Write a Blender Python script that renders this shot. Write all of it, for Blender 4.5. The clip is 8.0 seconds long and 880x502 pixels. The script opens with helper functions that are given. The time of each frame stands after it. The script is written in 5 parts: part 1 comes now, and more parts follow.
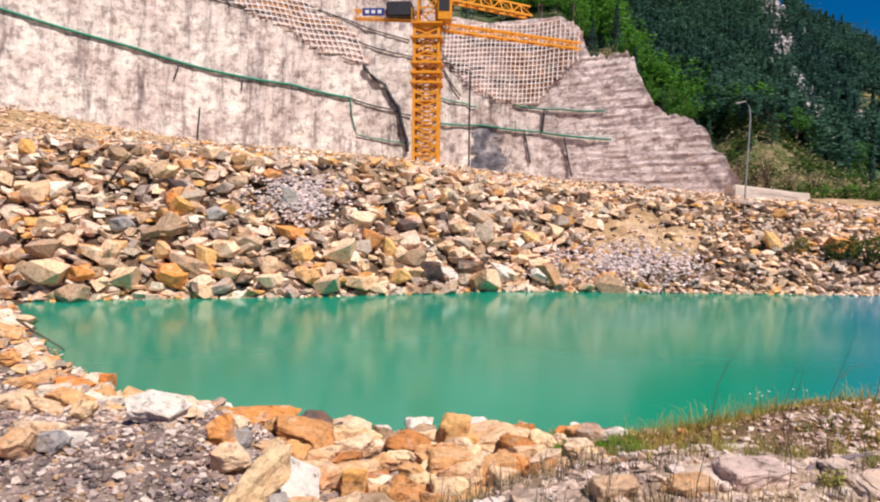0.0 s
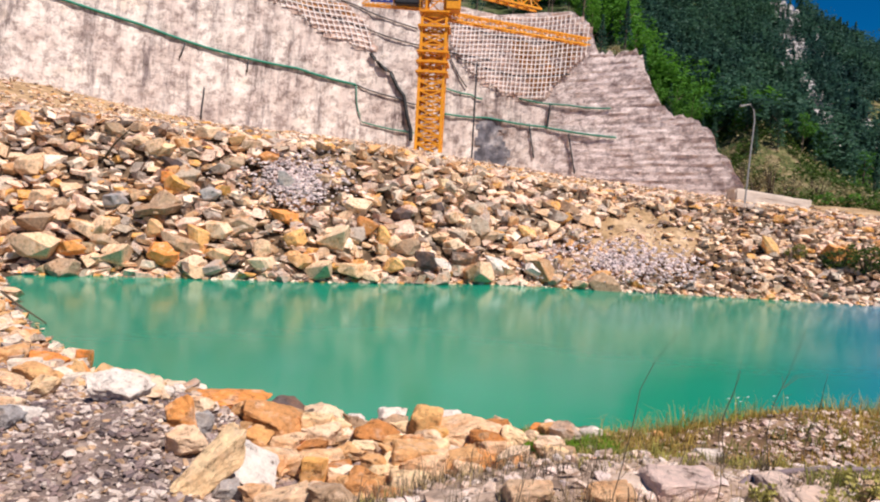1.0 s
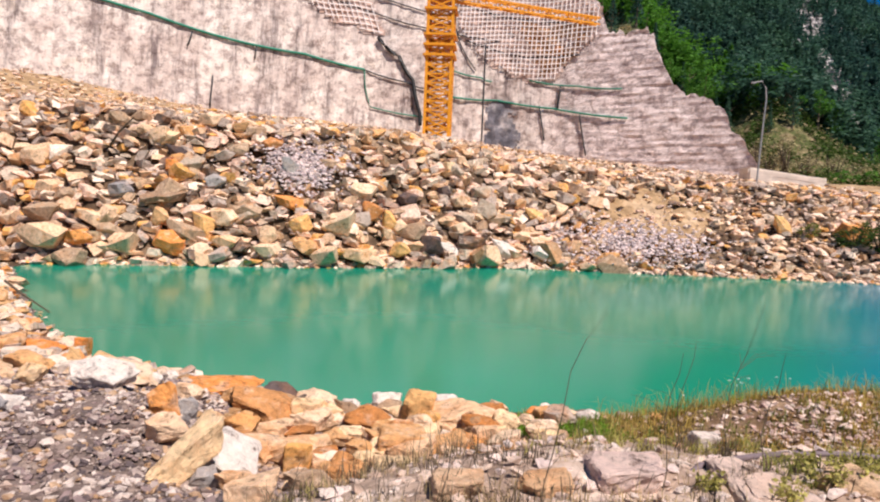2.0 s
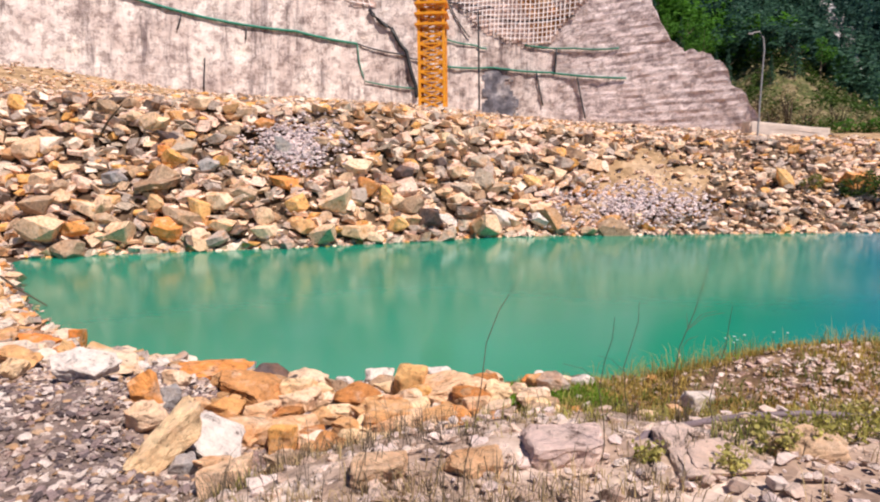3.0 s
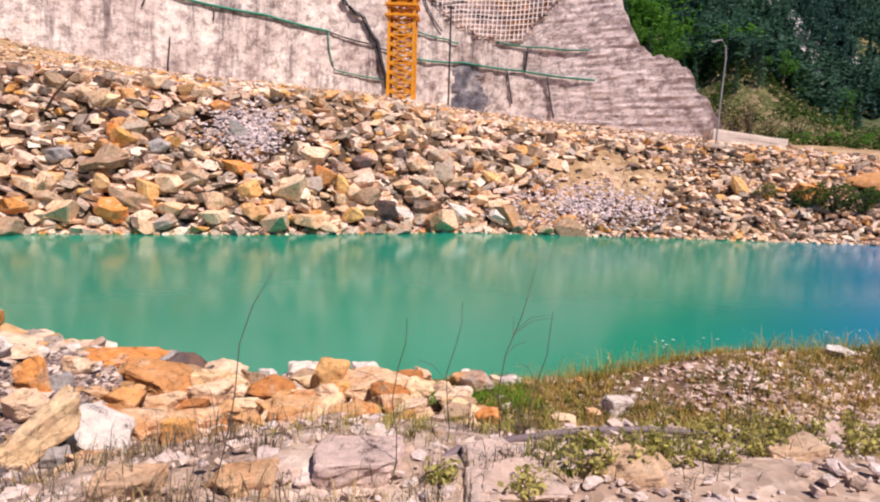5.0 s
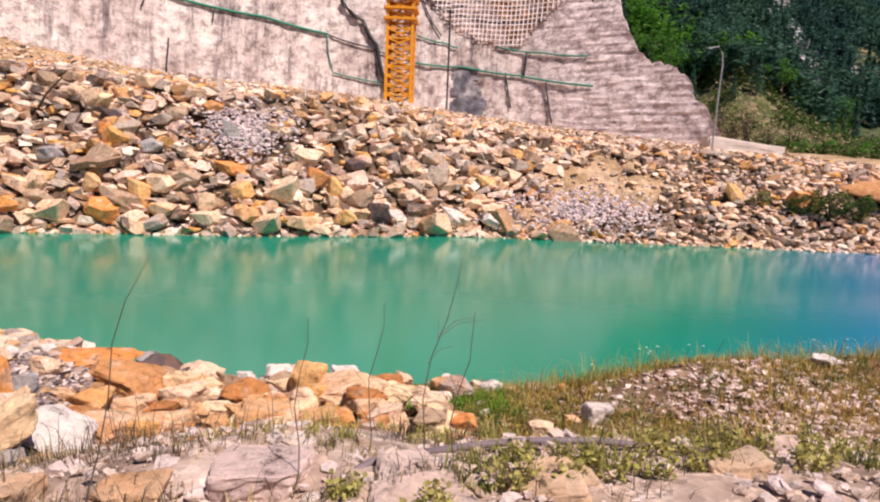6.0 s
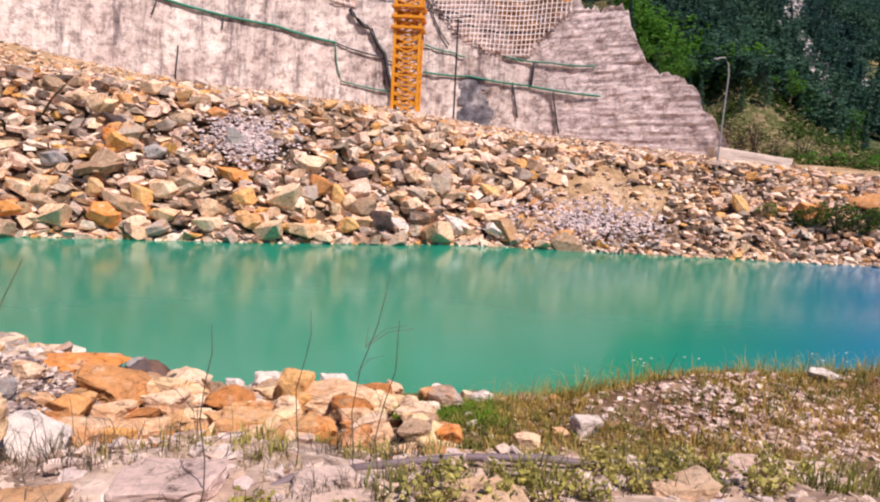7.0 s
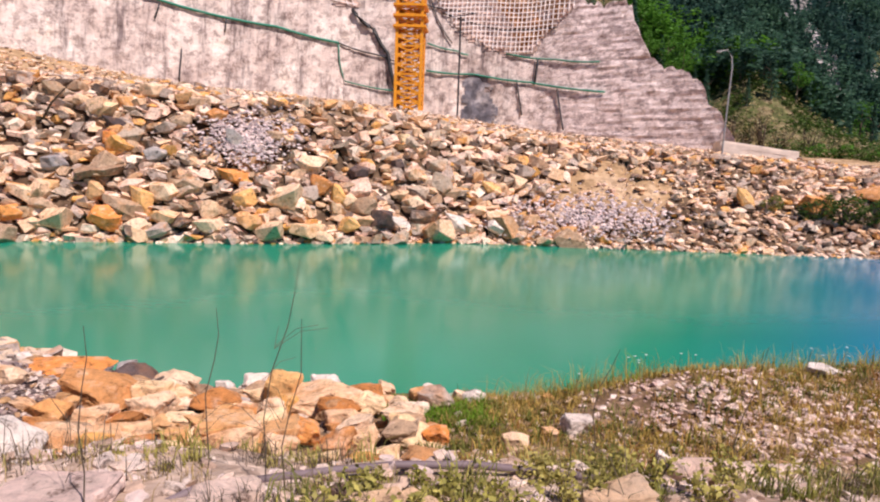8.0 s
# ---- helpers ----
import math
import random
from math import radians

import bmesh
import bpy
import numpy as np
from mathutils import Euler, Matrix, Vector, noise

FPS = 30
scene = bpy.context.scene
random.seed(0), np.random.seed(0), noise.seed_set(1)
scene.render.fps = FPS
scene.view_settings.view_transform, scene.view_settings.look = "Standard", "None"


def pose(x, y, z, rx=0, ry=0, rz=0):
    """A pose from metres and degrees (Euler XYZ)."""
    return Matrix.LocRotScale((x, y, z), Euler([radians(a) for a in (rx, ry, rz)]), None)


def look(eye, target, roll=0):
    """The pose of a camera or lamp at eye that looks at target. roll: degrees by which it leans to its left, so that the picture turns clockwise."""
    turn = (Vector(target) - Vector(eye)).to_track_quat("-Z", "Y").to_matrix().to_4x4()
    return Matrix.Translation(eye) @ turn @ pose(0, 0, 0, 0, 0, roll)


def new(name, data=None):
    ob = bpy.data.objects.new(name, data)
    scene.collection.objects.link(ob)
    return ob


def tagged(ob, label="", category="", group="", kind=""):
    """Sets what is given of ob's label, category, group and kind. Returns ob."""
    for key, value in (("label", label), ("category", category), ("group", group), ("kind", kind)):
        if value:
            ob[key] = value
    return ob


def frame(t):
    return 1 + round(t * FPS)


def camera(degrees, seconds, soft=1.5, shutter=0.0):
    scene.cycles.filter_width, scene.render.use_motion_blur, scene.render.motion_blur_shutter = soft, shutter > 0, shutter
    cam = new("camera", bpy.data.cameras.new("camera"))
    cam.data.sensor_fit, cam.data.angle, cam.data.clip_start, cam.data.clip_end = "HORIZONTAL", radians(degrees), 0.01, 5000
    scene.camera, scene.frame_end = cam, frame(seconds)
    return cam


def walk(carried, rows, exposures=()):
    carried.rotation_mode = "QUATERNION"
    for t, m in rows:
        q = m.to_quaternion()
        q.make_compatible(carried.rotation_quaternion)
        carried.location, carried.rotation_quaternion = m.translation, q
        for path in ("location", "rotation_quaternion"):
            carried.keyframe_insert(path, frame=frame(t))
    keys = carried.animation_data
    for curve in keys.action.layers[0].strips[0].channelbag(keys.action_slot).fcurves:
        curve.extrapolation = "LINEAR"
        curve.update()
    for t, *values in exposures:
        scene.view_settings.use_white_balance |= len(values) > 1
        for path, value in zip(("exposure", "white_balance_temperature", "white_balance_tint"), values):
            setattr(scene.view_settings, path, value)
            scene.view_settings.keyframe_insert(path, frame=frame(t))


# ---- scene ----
import itertools

cam = camera(66.8, 8.0, soft=2.1)

PATH = [
    (0, (1.325, 2.511, 3.403), (1.209, 4.503, 3.265), 0.8),
    (0.5, (1.471, 2.598, 3.388), (1.342, 4.587, 3.225), 2.5),
    (1, (1.607, 2.682, 3.378), (1.487, 4.672, 3.214), 3.3),
    (1.5, (1.758, 2.773, 3.362), (1.619, 4.761, 3.184), 3.1),
    (1.7, (1.812, 2.802, 3.357), (1.669, 4.788, 3.17), 3.1),
    (2.8, (2.114, 3.011, 3.318), (1.922, 4.981, 3.034), -0.6),
    (3, (2.169, 3.037, 3.318), (1.991, 5.008, 3.025), -0.8),
    (3.5, (2.287, 3.101, 3.309), (2.167, 5.073, 3.0), 0.4),
    (4, (2.411, 3.166, 3.302), (2.334, 5.142, 3.002), 2.1),
    (4.2, (2.46, 3.194, 3.306), (2.382, 5.168, 3.0), 2.2),
    (5.5, (2.756, 3.382, 3.248), (2.672, 5.356, 2.939), 1.8),
    (6, (2.862, 3.449, 3.24), (2.783, 5.425, 2.944), 2.6),
    (6.5, (2.966, 3.495, 3.233), (2.872, 5.474, 2.956), 3.0),
    (7, (3.065, 3.558, 3.224), (2.962, 5.537, 2.953), 3.1),
    (7.5, (3.182, 3.65, 3.215), (3.064, 5.626, 2.932), 1.4),
    (8, (3.291, 3.702, 3.2), (3.164, 5.679, 2.925), 2.2),
]
walk(cam, [(t, look(eye, target, roll)) for t, eye, target, roll in PATH],
     exposures=[(0.0, 0.35, 6440, 13), (3.0, 0.34, 6500, 17), (8.0, 0.31, 6540, 23)])

# ---- world and sun ----
SUN_TO = Vector((0.38, -0.41, 0.83)).normalized()
world = bpy.data.worlds.new("world")
scene.world = world
world.use_nodes = True
wn = world.node_tree.nodes
sky = wn.new("ShaderNodeTexSky")
sky.sky_type, sky.sun_disc = "NISHITA", False
sky.dust_density, sky.ozone_density, sky.altitude = 0.1, 5.0, 2500
sky.sun_elevation = math.asin(SUN_TO.z)
sky.sun_rotation = math.atan2(SUN_TO.x, SUN_TO.y)
wn["Background"].inputs["Strength"].default_value = 0.056
deep = wn.new("ShaderNodeHueSaturation")
deep.inputs["Saturation"].default_value = 1.4
world.node_tree.links.new(sky.outputs[0], deep.inputs["Color"])
world.node_tree.links.new(deep.outputs[0], wn["Background"].inputs["Color"])
sun = new("sun", bpy.data.lights.new("sun", "SUN"))
sun.data.energy, sun.data.angle, sun.data.color = 5.0, radians(0.5), (1.0, 0.915, 0.82)
sun.matrix_world = look(SUN_TO * 50, (0, 0, 0))


# ---- materials ----
def material(name, rough=0.9, metal=0.0, spec=0.3):
    m = bpy.data.materials.new(name)
    m.use_nodes = True
    p = m.node_tree.nodes["Principled BSDF"]
    p.inputs["Roughness"].default_value = rough
    p.inputs["Metallic"].default_value = metal
    p.inputs["Specular IOR Level"].default_value = spec
    return m, m.node_tree.nodes, m.node_tree.links, p


def ramp_node(n, stops, mode="LINEAR"):
    r = n.new("ShaderNodeValToRGB")
    r.color_ramp.interpolation = mode
    while len(r.color_ramp.elements) < len(stops):
        r.color_ramp.elements.new(0.5)
    for e, (at, col) in zip(r.color_ramp.elements, stops):
        e.position, e.color = at, (*col, 1)
    return r


def noise_node(n, l, scale, detail=4.0, rough=0.6, stretch=(1, 1, 1), coord="position"):
    """A noise in world metres, or in the object's own space."""
    m = n.new("ShaderNodeMapping")
    m.inputs["Scale"].default_value = stretch
    if coord == "position":
        l.new(n.new("ShaderNodeNewGeometry").outputs["Position"], m.inputs["Vector"])
    else:
        l.new(n.new("ShaderNodeTexCoord").outputs["Object"], m.inputs["Vector"])
    t = n.new("ShaderNodeTexNoise")
    t.inputs["Scale"].default_value, t.inputs["Detail"].default_value = scale, detail
    t.inputs["Roughness"].default_value = rough
    l.new(m.outputs[0], t.inputs["Vector"])
    return t


def mix_node(n, l, fac, a, b, blend="MIX"):
    m = n.new("ShaderNodeMix")
    m.data_type, m.blend_type = "RGBA", blend
    for sock, v in ((m.inputs[0], fac), (m.inputs[6], a), (m.inputs[7], b)):
        if isinstance(v, (int, float)):
            sock.default_value = v
        elif isinstance(v, tuple):
            sock.default_value = (*v, 1)
        else:
            l.new(v, sock)
    return m.outputs[2]


def bump(n, l, p, height, strength=0.5, distance=0.05):
    b = n.new("ShaderNodeBump")
    b.inputs["Strength"].default_value, b.inputs["Distance"].default_value = strength, distance
    l.new(height, b.inputs["Height"])
    l.new(b.outputs[0], p.inputs["Normal"])


def plain(name, col, rough=0.6, metal=0.0, var=0.25, scale=6.0):
    """A painted or plain surface with worn, uneven tone."""
    m, n, l, p = material(name, rough, metal)
    t = noise_node(n, l, scale, 5)
    dark = tuple(c * (1 - var) for c in col)
    light = tuple(min(1, c * (1 + var)) for c in col)
    r = ramp_node(n, [(0.3, dark), (0.7, light)])
    l.new(t.outputs[0], r.inputs[0])
    l.new(r.outputs[0], p.inputs["Base Color"])
    return m


def rock_material(name, stops, stain=0.35, island=False, fine=9.0, pale_veins=0.75):
    """Broken rock: one tone a stone, veined and iron-stained."""
    m, n, l, p = material(name, 0.88)
    if island:
        rnd = n.new("ShaderNodeNewGeometry").outputs["Random Per Island"]
    else:
        rnd = n.new("ShaderNodeObjectInfo").outputs["Random"]
    r = ramp_node(n, stops, "CONSTANT" if len(stops) > 3 else "LINEAR")
    l.new(rnd, r.inputs[0])
    big = noise_node(n, l, 2.3, 6, 0.65, coord="position")
    stainr = ramp_node(n, [(0.50, (0, 0, 0)), (0.68, (1, 1, 1))])
    l.new(big.outputs[0], stainr.inputs[0])
    mul = n.new("ShaderNodeMath")
    mul.operation = "MULTIPLY"
    mul.inputs[1].default_value = stain
    l.new(stainr.outputs[0], mul.inputs[0])
    c1 = mix_node(n, l, mul.outputs[0], r.outputs[0], (0.50, 0.22, 0.07))
    pale = noise_node(n, l, 4.1, 7, 0.7, (1, 1, 1.6))
    pr = ramp_node(n, [(0.52, (0, 0, 0)), (0.66, (pale_veins,) * 3)])
    l.new(pale.outputs[0], pr.inputs[0])
    c1 = mix_node(n, l, pr.outputs[0], c1, mix_node(n, l, 0.55, c1, (0.72, 0.58, 0.46)))
    grain = noise_node(n, l, fine, 9, 0.78)
    gr = ramp_node(n, [(0.35, (0.20, 0.15, 0.13)), (0.44, (0.98, 0.96, 0.94)), (0.64, (1.48, 1.43, 1.38))])
    l.new(grain.outputs[0], gr.inputs[0])
    c2 = mix_node(n, l, 1.0, c1, gr.outputs[0], "MULTIPLY")
    l.new(c2, p.inputs["Base Color"])
    bump(n, l, p, grain.outputs[0], 0.75, 0.06)
    return m


TAN, PALE, GREY = (0.66, 0.46, 0.30), (0.78, 0.64, 0.51), (0.38, 0.31, 0.265)
OCHRE, ORANGE, PINK, DARK = (0.62, 0.33, 0.10), (0.50, 0.17, 0.04), (0.68, 0.49, 0.39), (0.12, 0.09, 0.075)
MIXED = [(0.0, TAN), (0.20, PALE), (0.38, GREY), (0.52, PINK), (0.66, (0.38, 0.31, 0.24)), (0.80, OCHRE), (0.86, DARK), (0.93, (0.36, 0.22, 0.12))]
rock_mixed = rock_material("rock_mixed", MIXED, 0.55)
rock_stuff = rock_material("rock_rubble", MIXED, 0.55, island=True)
rock_ochre = rock_material("rock_ochre", [(0.0, (0.60, 0.36, 0.18)), (1.0, (0.56, 0.29, 0.11))], 0.7)
rock_orange = rock_material("rock_orange", [(0.0, (0.64, 0.22, 0.05)), (1.0, (0.64, 0.29, 0.09))], 0.5)
rock_white = rock_material("rock_white", [(0.0, (0.62, 0.57, 0.53)), (1.0, (0.68, 0.61, 0.55))], 0.12)
rock_cream = rock_material("rock_cream", [(0.0, (0.78, 0.58, 0.36)), (1.0, (0.74, 0.54, 0.32))], 0.45)
rock_pale = rock_material("rock_pale", [(0.0, (0.72, 0.54, 0.38)), (1.0, (0.68, 0.44, 0.26))], 0.8)
rock_dark = rock_material("rock_dark", [(0.0, (0.055, 0.042, 0.045)), (1.0, (0.10, 0.075, 0.075))], 0.2, pale_veins=0.15)
rock_grey = rock_material("rock_grey", [(0.0, (0.26, 0.25, 0.26)), (1.0, (0.36, 0.34, 0.33))], 0.15)
rock_rust = rock_material("rock_rust", [(0.0, (0.42, 0.17, 0.05)), (1.0, (0.50, 0.25, 0.10))], 0.5)
rock_gold = rock_material("rock_gold", [(0.0, (0.70, 0.37, 0.12)), (1.0, (0.68, 0.42, 0.18))], 0.5)
rock_brown = rock_material("rock_brown", [(0.0, (0.30, 0.20, 0.13)), (1.0, (0.42, 0.30, 0.20))], 0.3)
rock_pink = rock_material("rock_pink", [(0.0, (0.66, 0.50, 0.45)), (1.0, (0.68, 0.54, 0.46))], 0.25)
rock_tan = rock_material("rock_tan", [(0.0, (0.62, 0.42, 0.26)), (1.0, (0.66, 0.48, 0.32))], 0.3)
ROCKS = {"rust": rock_rust, "gold": rock_gold, "brown": rock_brown, "pink": rock_pink, "tan": rock_tan, "mixed": rock_mixed, "ochre": rock_ochre, "orange": rock_orange, "white": rock_white, "cream": rock_cream, "pale": rock_pale, "dark": rock_dark, "grey": rock_grey}


def soil_material(name, a, b, c, grit=30.0):
    m, n, l, p = material(name, 0.95, spec=0.2)
    t = noise_node(n, l, 0.7, 6, 0.65)
    r = ramp_node(n, [(0.32, a), (0.5, b), (0.68, c)])
    l.new(t.outputs[0], r.inputs[0])
    v = n.new("ShaderNodeTexVoronoi")
    v.inputs["Scale"].default_value = grit
    l.new(n.new("ShaderNodeNewGeometry").outputs["Position"], v.inputs["Vector"])
    g = ramp_node(n, [(0.0, (0.55, 0.52, 0.5)), (1.0, (1.3, 1.28, 1.25))])
    l.new(v.outputs["Color"], g.inputs[0])
    l.new(mix_node(n, l, 0.8, r.outputs[0], g.outputs[0], "MULTIPLY"), p.inputs["Base Color"])
    bump(n, l, p, v.outputs["Distance"], 0.7, 0.03)
    return m


tan_soil = soil_material("tan_soil", (0.22, 0.145, 0.075), (0.40, 0.27, 0.15), (0.58, 0.43, 0.29), 4)
# Brown soil, darkened to stand in for shade between the far rocks.
soil_rubble_shaded = soil_material("shaded_rubble_soil", (0.055, 0.035, 0.022), (0.12, 0.080, 0.050), (0.30, 0.21, 0.14), 5)


def near_ground_material():
    """The near bank: purplish gravel, brown bank soil and pale path dust, running into one another."""
    m, n, l, p = material("near_ground", 0.95, spec=0.2)
    sep = n.new("ShaderNodeSeparateXYZ")
    l.new(n.new("ShaderNodeNewGeometry").outputs["Position"], sep.inputs[0])
    wob = noise_node(n, l, 1.1, 6, 0.7)

    def mask(axis, lo, hi, amount):
        add = n.new("ShaderNodeMath")
        add.operation = "MULTIPLY_ADD"
        l.new(wob.outputs[0], add.inputs[0])
        add.inputs[1].default_value = amount
        l.new(sep.outputs[axis], add.inputs[2])
        r = n.new("ShaderNodeMapRange")
        r.inputs["From Min"].default_value, r.inputs["From Max"].default_value = lo + amount / 2, hi + amount / 2
        l.new(add.outputs[0], r.inputs["Value"])
        return r.outputs[0]

    tone = noise_node(n, l, 2.2, 7, 0.7)
    cols = []
    for stops in (((0.10, 0.075, 0.065), (0.19, 0.145, 0.13), (0.32, 0.25, 0.21)), ((0.09, 0.055, 0.03), (0.19, 0.12, 0.07), (0.38, 0.27, 0.18)), ((0.27, 0.19, 0.145), (0.45, 0.34, 0.27), (0.74, 0.62, 0.54))):
        r = ramp_node(n, list(zip((0.34, 0.5, 0.66), stops)))
        l.new(tone.outputs[0], r.inputs[0])
        cols.append(r.outputs[0])
    c = mix_node(n, l, mask("X", -0.5, 0.9, 1.6), cols[0], cols[1])
    path = n.new("ShaderNodeMath")
    path.operation = "MULTIPLY"
    l.new(mask("Y", 6.6, 5.2, 1.2), path.inputs[0])
    l.new(mask("X", 0.2, 1.6, 1.0), path.inputs[1])
    c = mix_node(n, l, path.outputs[0], c, cols[2])
    v = n.new("ShaderNodeTexVoronoi")
    v.inputs["Scale"].default_value = 24
    l.new(n.new("ShaderNodeNewGeometry").outputs["Position"], v.inputs["Vector"])
    g = ramp_node(n, [(0.0, (0.5, 0.47, 0.45)), (1.0, (1.35, 1.32, 1.28))])
    l.new(v.outputs["Color"], g.inputs[0])
    l.new(mix_node(n, l, 0.8, c, g.outputs[0], "MULTIPLY"), p.inputs["Base Color"])
    bump(n, l, p, v.outputs["Distance"], 0.5, 0.012)
    return m


soil_near = near_ground_material()
soil_hill = soil_material("forest_floor", (0.030, 0.050, 0.020), (0.06, 0.085, 0.03), (0.16, 0.14, 0.10), 1.0)
soil_bed = soil_material("pond_bed", (0.10, 0.13, 0.09), (0.16, 0.18, 0.12), (0.22, 0.22, 0.15), 5)
soil_meadow = soil_material("meadow", (0.045, 0.065, 0.020), (0.10, 0.11, 0.04), (0.30, 0.22, 0.14), 3.0)


def water_material():
    m, n, l, p = material("milky_water", 0.14, spec=0.5)
    p.inputs["IOR"].default_value = 1.33
    t = noise_node(n, l, 0.10, 3)
    r = ramp_node(n, [(0.35, (0.003, 0.215, 0.130)), (0.65, (0.004, 0.258, 0.162))])
    l.new(t.outputs[0], r.inputs[0])
    # Base colour runs from green to blue towards the right.
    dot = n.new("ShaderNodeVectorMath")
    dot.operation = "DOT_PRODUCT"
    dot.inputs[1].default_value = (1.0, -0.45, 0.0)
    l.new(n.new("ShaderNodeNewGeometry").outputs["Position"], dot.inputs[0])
    blue_side = n.new("ShaderNodeMapRange")
    blue_side.interpolation_type = "SMOOTHSTEP"
    blue_side.inputs["From Min"].default_value, blue_side.inputs["From Max"].default_value = -1.2, 6.5
    l.new(dot.outputs["Value"], blue_side.inputs["Value"])
    l.new(mix_node(n, l, blue_side.outputs[0], r.outputs[0], (0.012, 0.175, 0.37)), p.inputs["Base Color"])
    w = noise_node(n, l, 9.0, 2, 0.5, (0.25, 1.0, 1.0))
    bump(n, l, p, w.outputs[0], 0.22, 0.006)
    return m


water_mat = water_material()


def wall_material():
    """Sprayed concrete over cut rock: blotches, runs down the face, strata on the bare part."""
    m, n, l, p = material("sprayed_concrete", 0.92)
    blot = noise_node(n, l, 0.22, 9, 0.72)
    r = ramp_node(n, [(0.30, (0.40, 0.32, 0.30)), (0.43, (0.68, 0.57, 0.51)), (0.56, (0.84, 0.75, 0.68)), (0.75, (0.74, 0.60, 0.47))])
    l.new(blot.outputs[0], r.inputs[0])
    runs = noise_node(n, l, 0.75, 7, 0.75, (1.0, 0.2, 0.13))
    rr = ramp_node(n, [(0.37, (0.26, 0.23, 0.25)), (0.47, (0.86, 0.84, 0.84)), (0.58, (1.10, 1.09, 1.08))])
    l.new(runs.outputs[0], rr.inputs[0])
    plain_face = r.outputs[0]
    c = mix_node(n, l, 0.9, plain_face, rr.outputs[0], "MULTIPLY")
    strata = noise_node(n, l, 2.0, 10, 0.82, (0.30, 0.30, 1.5))
    sr = ramp_node(n, [(0.37, (0.40, 0.34, 0.36)), (0.47, (0.96, 0.91, 0.93)), (0.60, (1.26, 1.21, 1.22))])
    l.new(strata.outputs[0], sr.inputs[0])
    sep = n.new("ShaderNodeSeparateXYZ")
    l.new(n.new("ShaderNodeNewGeometry").outputs["Position"], sep.inputs[0])
    mr = n.new("ShaderNodeMapRange")
    mr.inputs["From Min"].default_value, mr.inputs["From Max"].default_value = 4, 13
    l.new(sep.outputs["X"], mr.inputs["Value"])
    c = mix_node(n, l, mr.outputs[0], c, mix_node(n, l, 1.0, mix_node(n, l, 0.6, plain_face, (0.90, 0.82, 0.78)), sr.outputs[0], "MULTIPLY"))
    l.new(c, p.inputs["Base Color"])
    spots = noise_node(n, l, 1.1, 8, 0.8)
    sp = ramp_node(n, [(0.41, (0.36, 0.31, 0.31)), (0.52, (1.0, 1.0, 1.0))])
    l.new(spots.outputs[0], sp.inputs[0])
    c = mix_node(n, l, 0.8, c, sp.outputs[0], "MULTIPLY")
    l.new(c, p.inputs["Base Color"])
    fine = noise_node(n, l, 1.4, 10, 0.75, (0.8, 0.8, 1.5))
    bump(n, l, p, fine.outputs[0], 0.8, 0.22)
    return m


wall_mat = wall_material()
netted_soil = soil_material("netted_soil", (0.42, 0.28, 0.22), (0.58, 0.43, 0.37), (0.74, 0.60, 0.53), 2)
stain_mat = soil_material("rusty_soil", (0.36, 0.15, 0.05), (0.44, 0.24, 0.12), (0.50, 0.36, 0.26), 2)
net_mat = plain("net_cord", (0.90, 0.83, 0.80), 0.7, var=0.08)
crane_paint = plain("yellow_crane_paint", (0.72, 0.30, 0.02), 0.45, var=0.2)
dark_metal = plain("dark_steel", (0.05, 0.05, 0.055), 0.5, 0.4)
blue_paint = plain("blue_paint", (0.03, 0.05, 0.25), 0.5)
white_paint = plain("white_paint", (0.75, 0.75, 0.72), 0.5, var=0.1)
green_hose = plain("green_hose", (0.03, 0.22, 0.15), 0.6)
black_hose = plain("black_hose", (0.02, 0.02, 0.022), 0.5)
grey_hose = plain("dusty_hose", (0.17, 0.13, 0.14), 0.6)
slab_mat = plain("pale_concrete", (0.74, 0.64, 0.55), 0.9, var=0.15, scale=2)
dry_stem = plain("dry_stem", (0.10, 0.075, 0.05), 0.9)
pole_grey = plain("weathered_steel", (0.34, 0.32, 0.31), 0.6, 0.3)
bark = plain("bark", (0.13, 0.10, 0.075), 0.95)


def leaf_material(name, a, b, scale=0.15, low=0.55, high=1.35):
    m, n, l, p = material(name, 0.65, spec=0.25)
    t = noise_node(n, l, scale, 4, 0.7)
    r = ramp_node(n, [(0.3, a), (0.7, b)])
    l.new(t.outputs[0], r.inputs[0])
    rnd = n.new("ShaderNodeNewGeometry").outputs["Random Per Island"]
    g = ramp_node(n, [(0.0, (low, low, low)), (1.0, (high, high, high * 0.9))])
    l.new(rnd, g.inputs[0])
    col = mix_node(n, l, 1.0, r.outputs[0], g.outputs[0], "MULTIPLY")
    l.new(col, p.inputs["Base Color"])
    back = n.new("ShaderNodeBsdfTranslucent")
    l.new(col, back.inputs["Color"])
    both = n.new("ShaderNodeMixShader")
    both.inputs[0].default_value = 0.4
    l.new(p.outputs[0], both.inputs[1])
    l.new(back.outputs[0], both.inputs[2])
    l.new(both.outputs[0], n["Material Output"].inputs["Surface"])
    return m


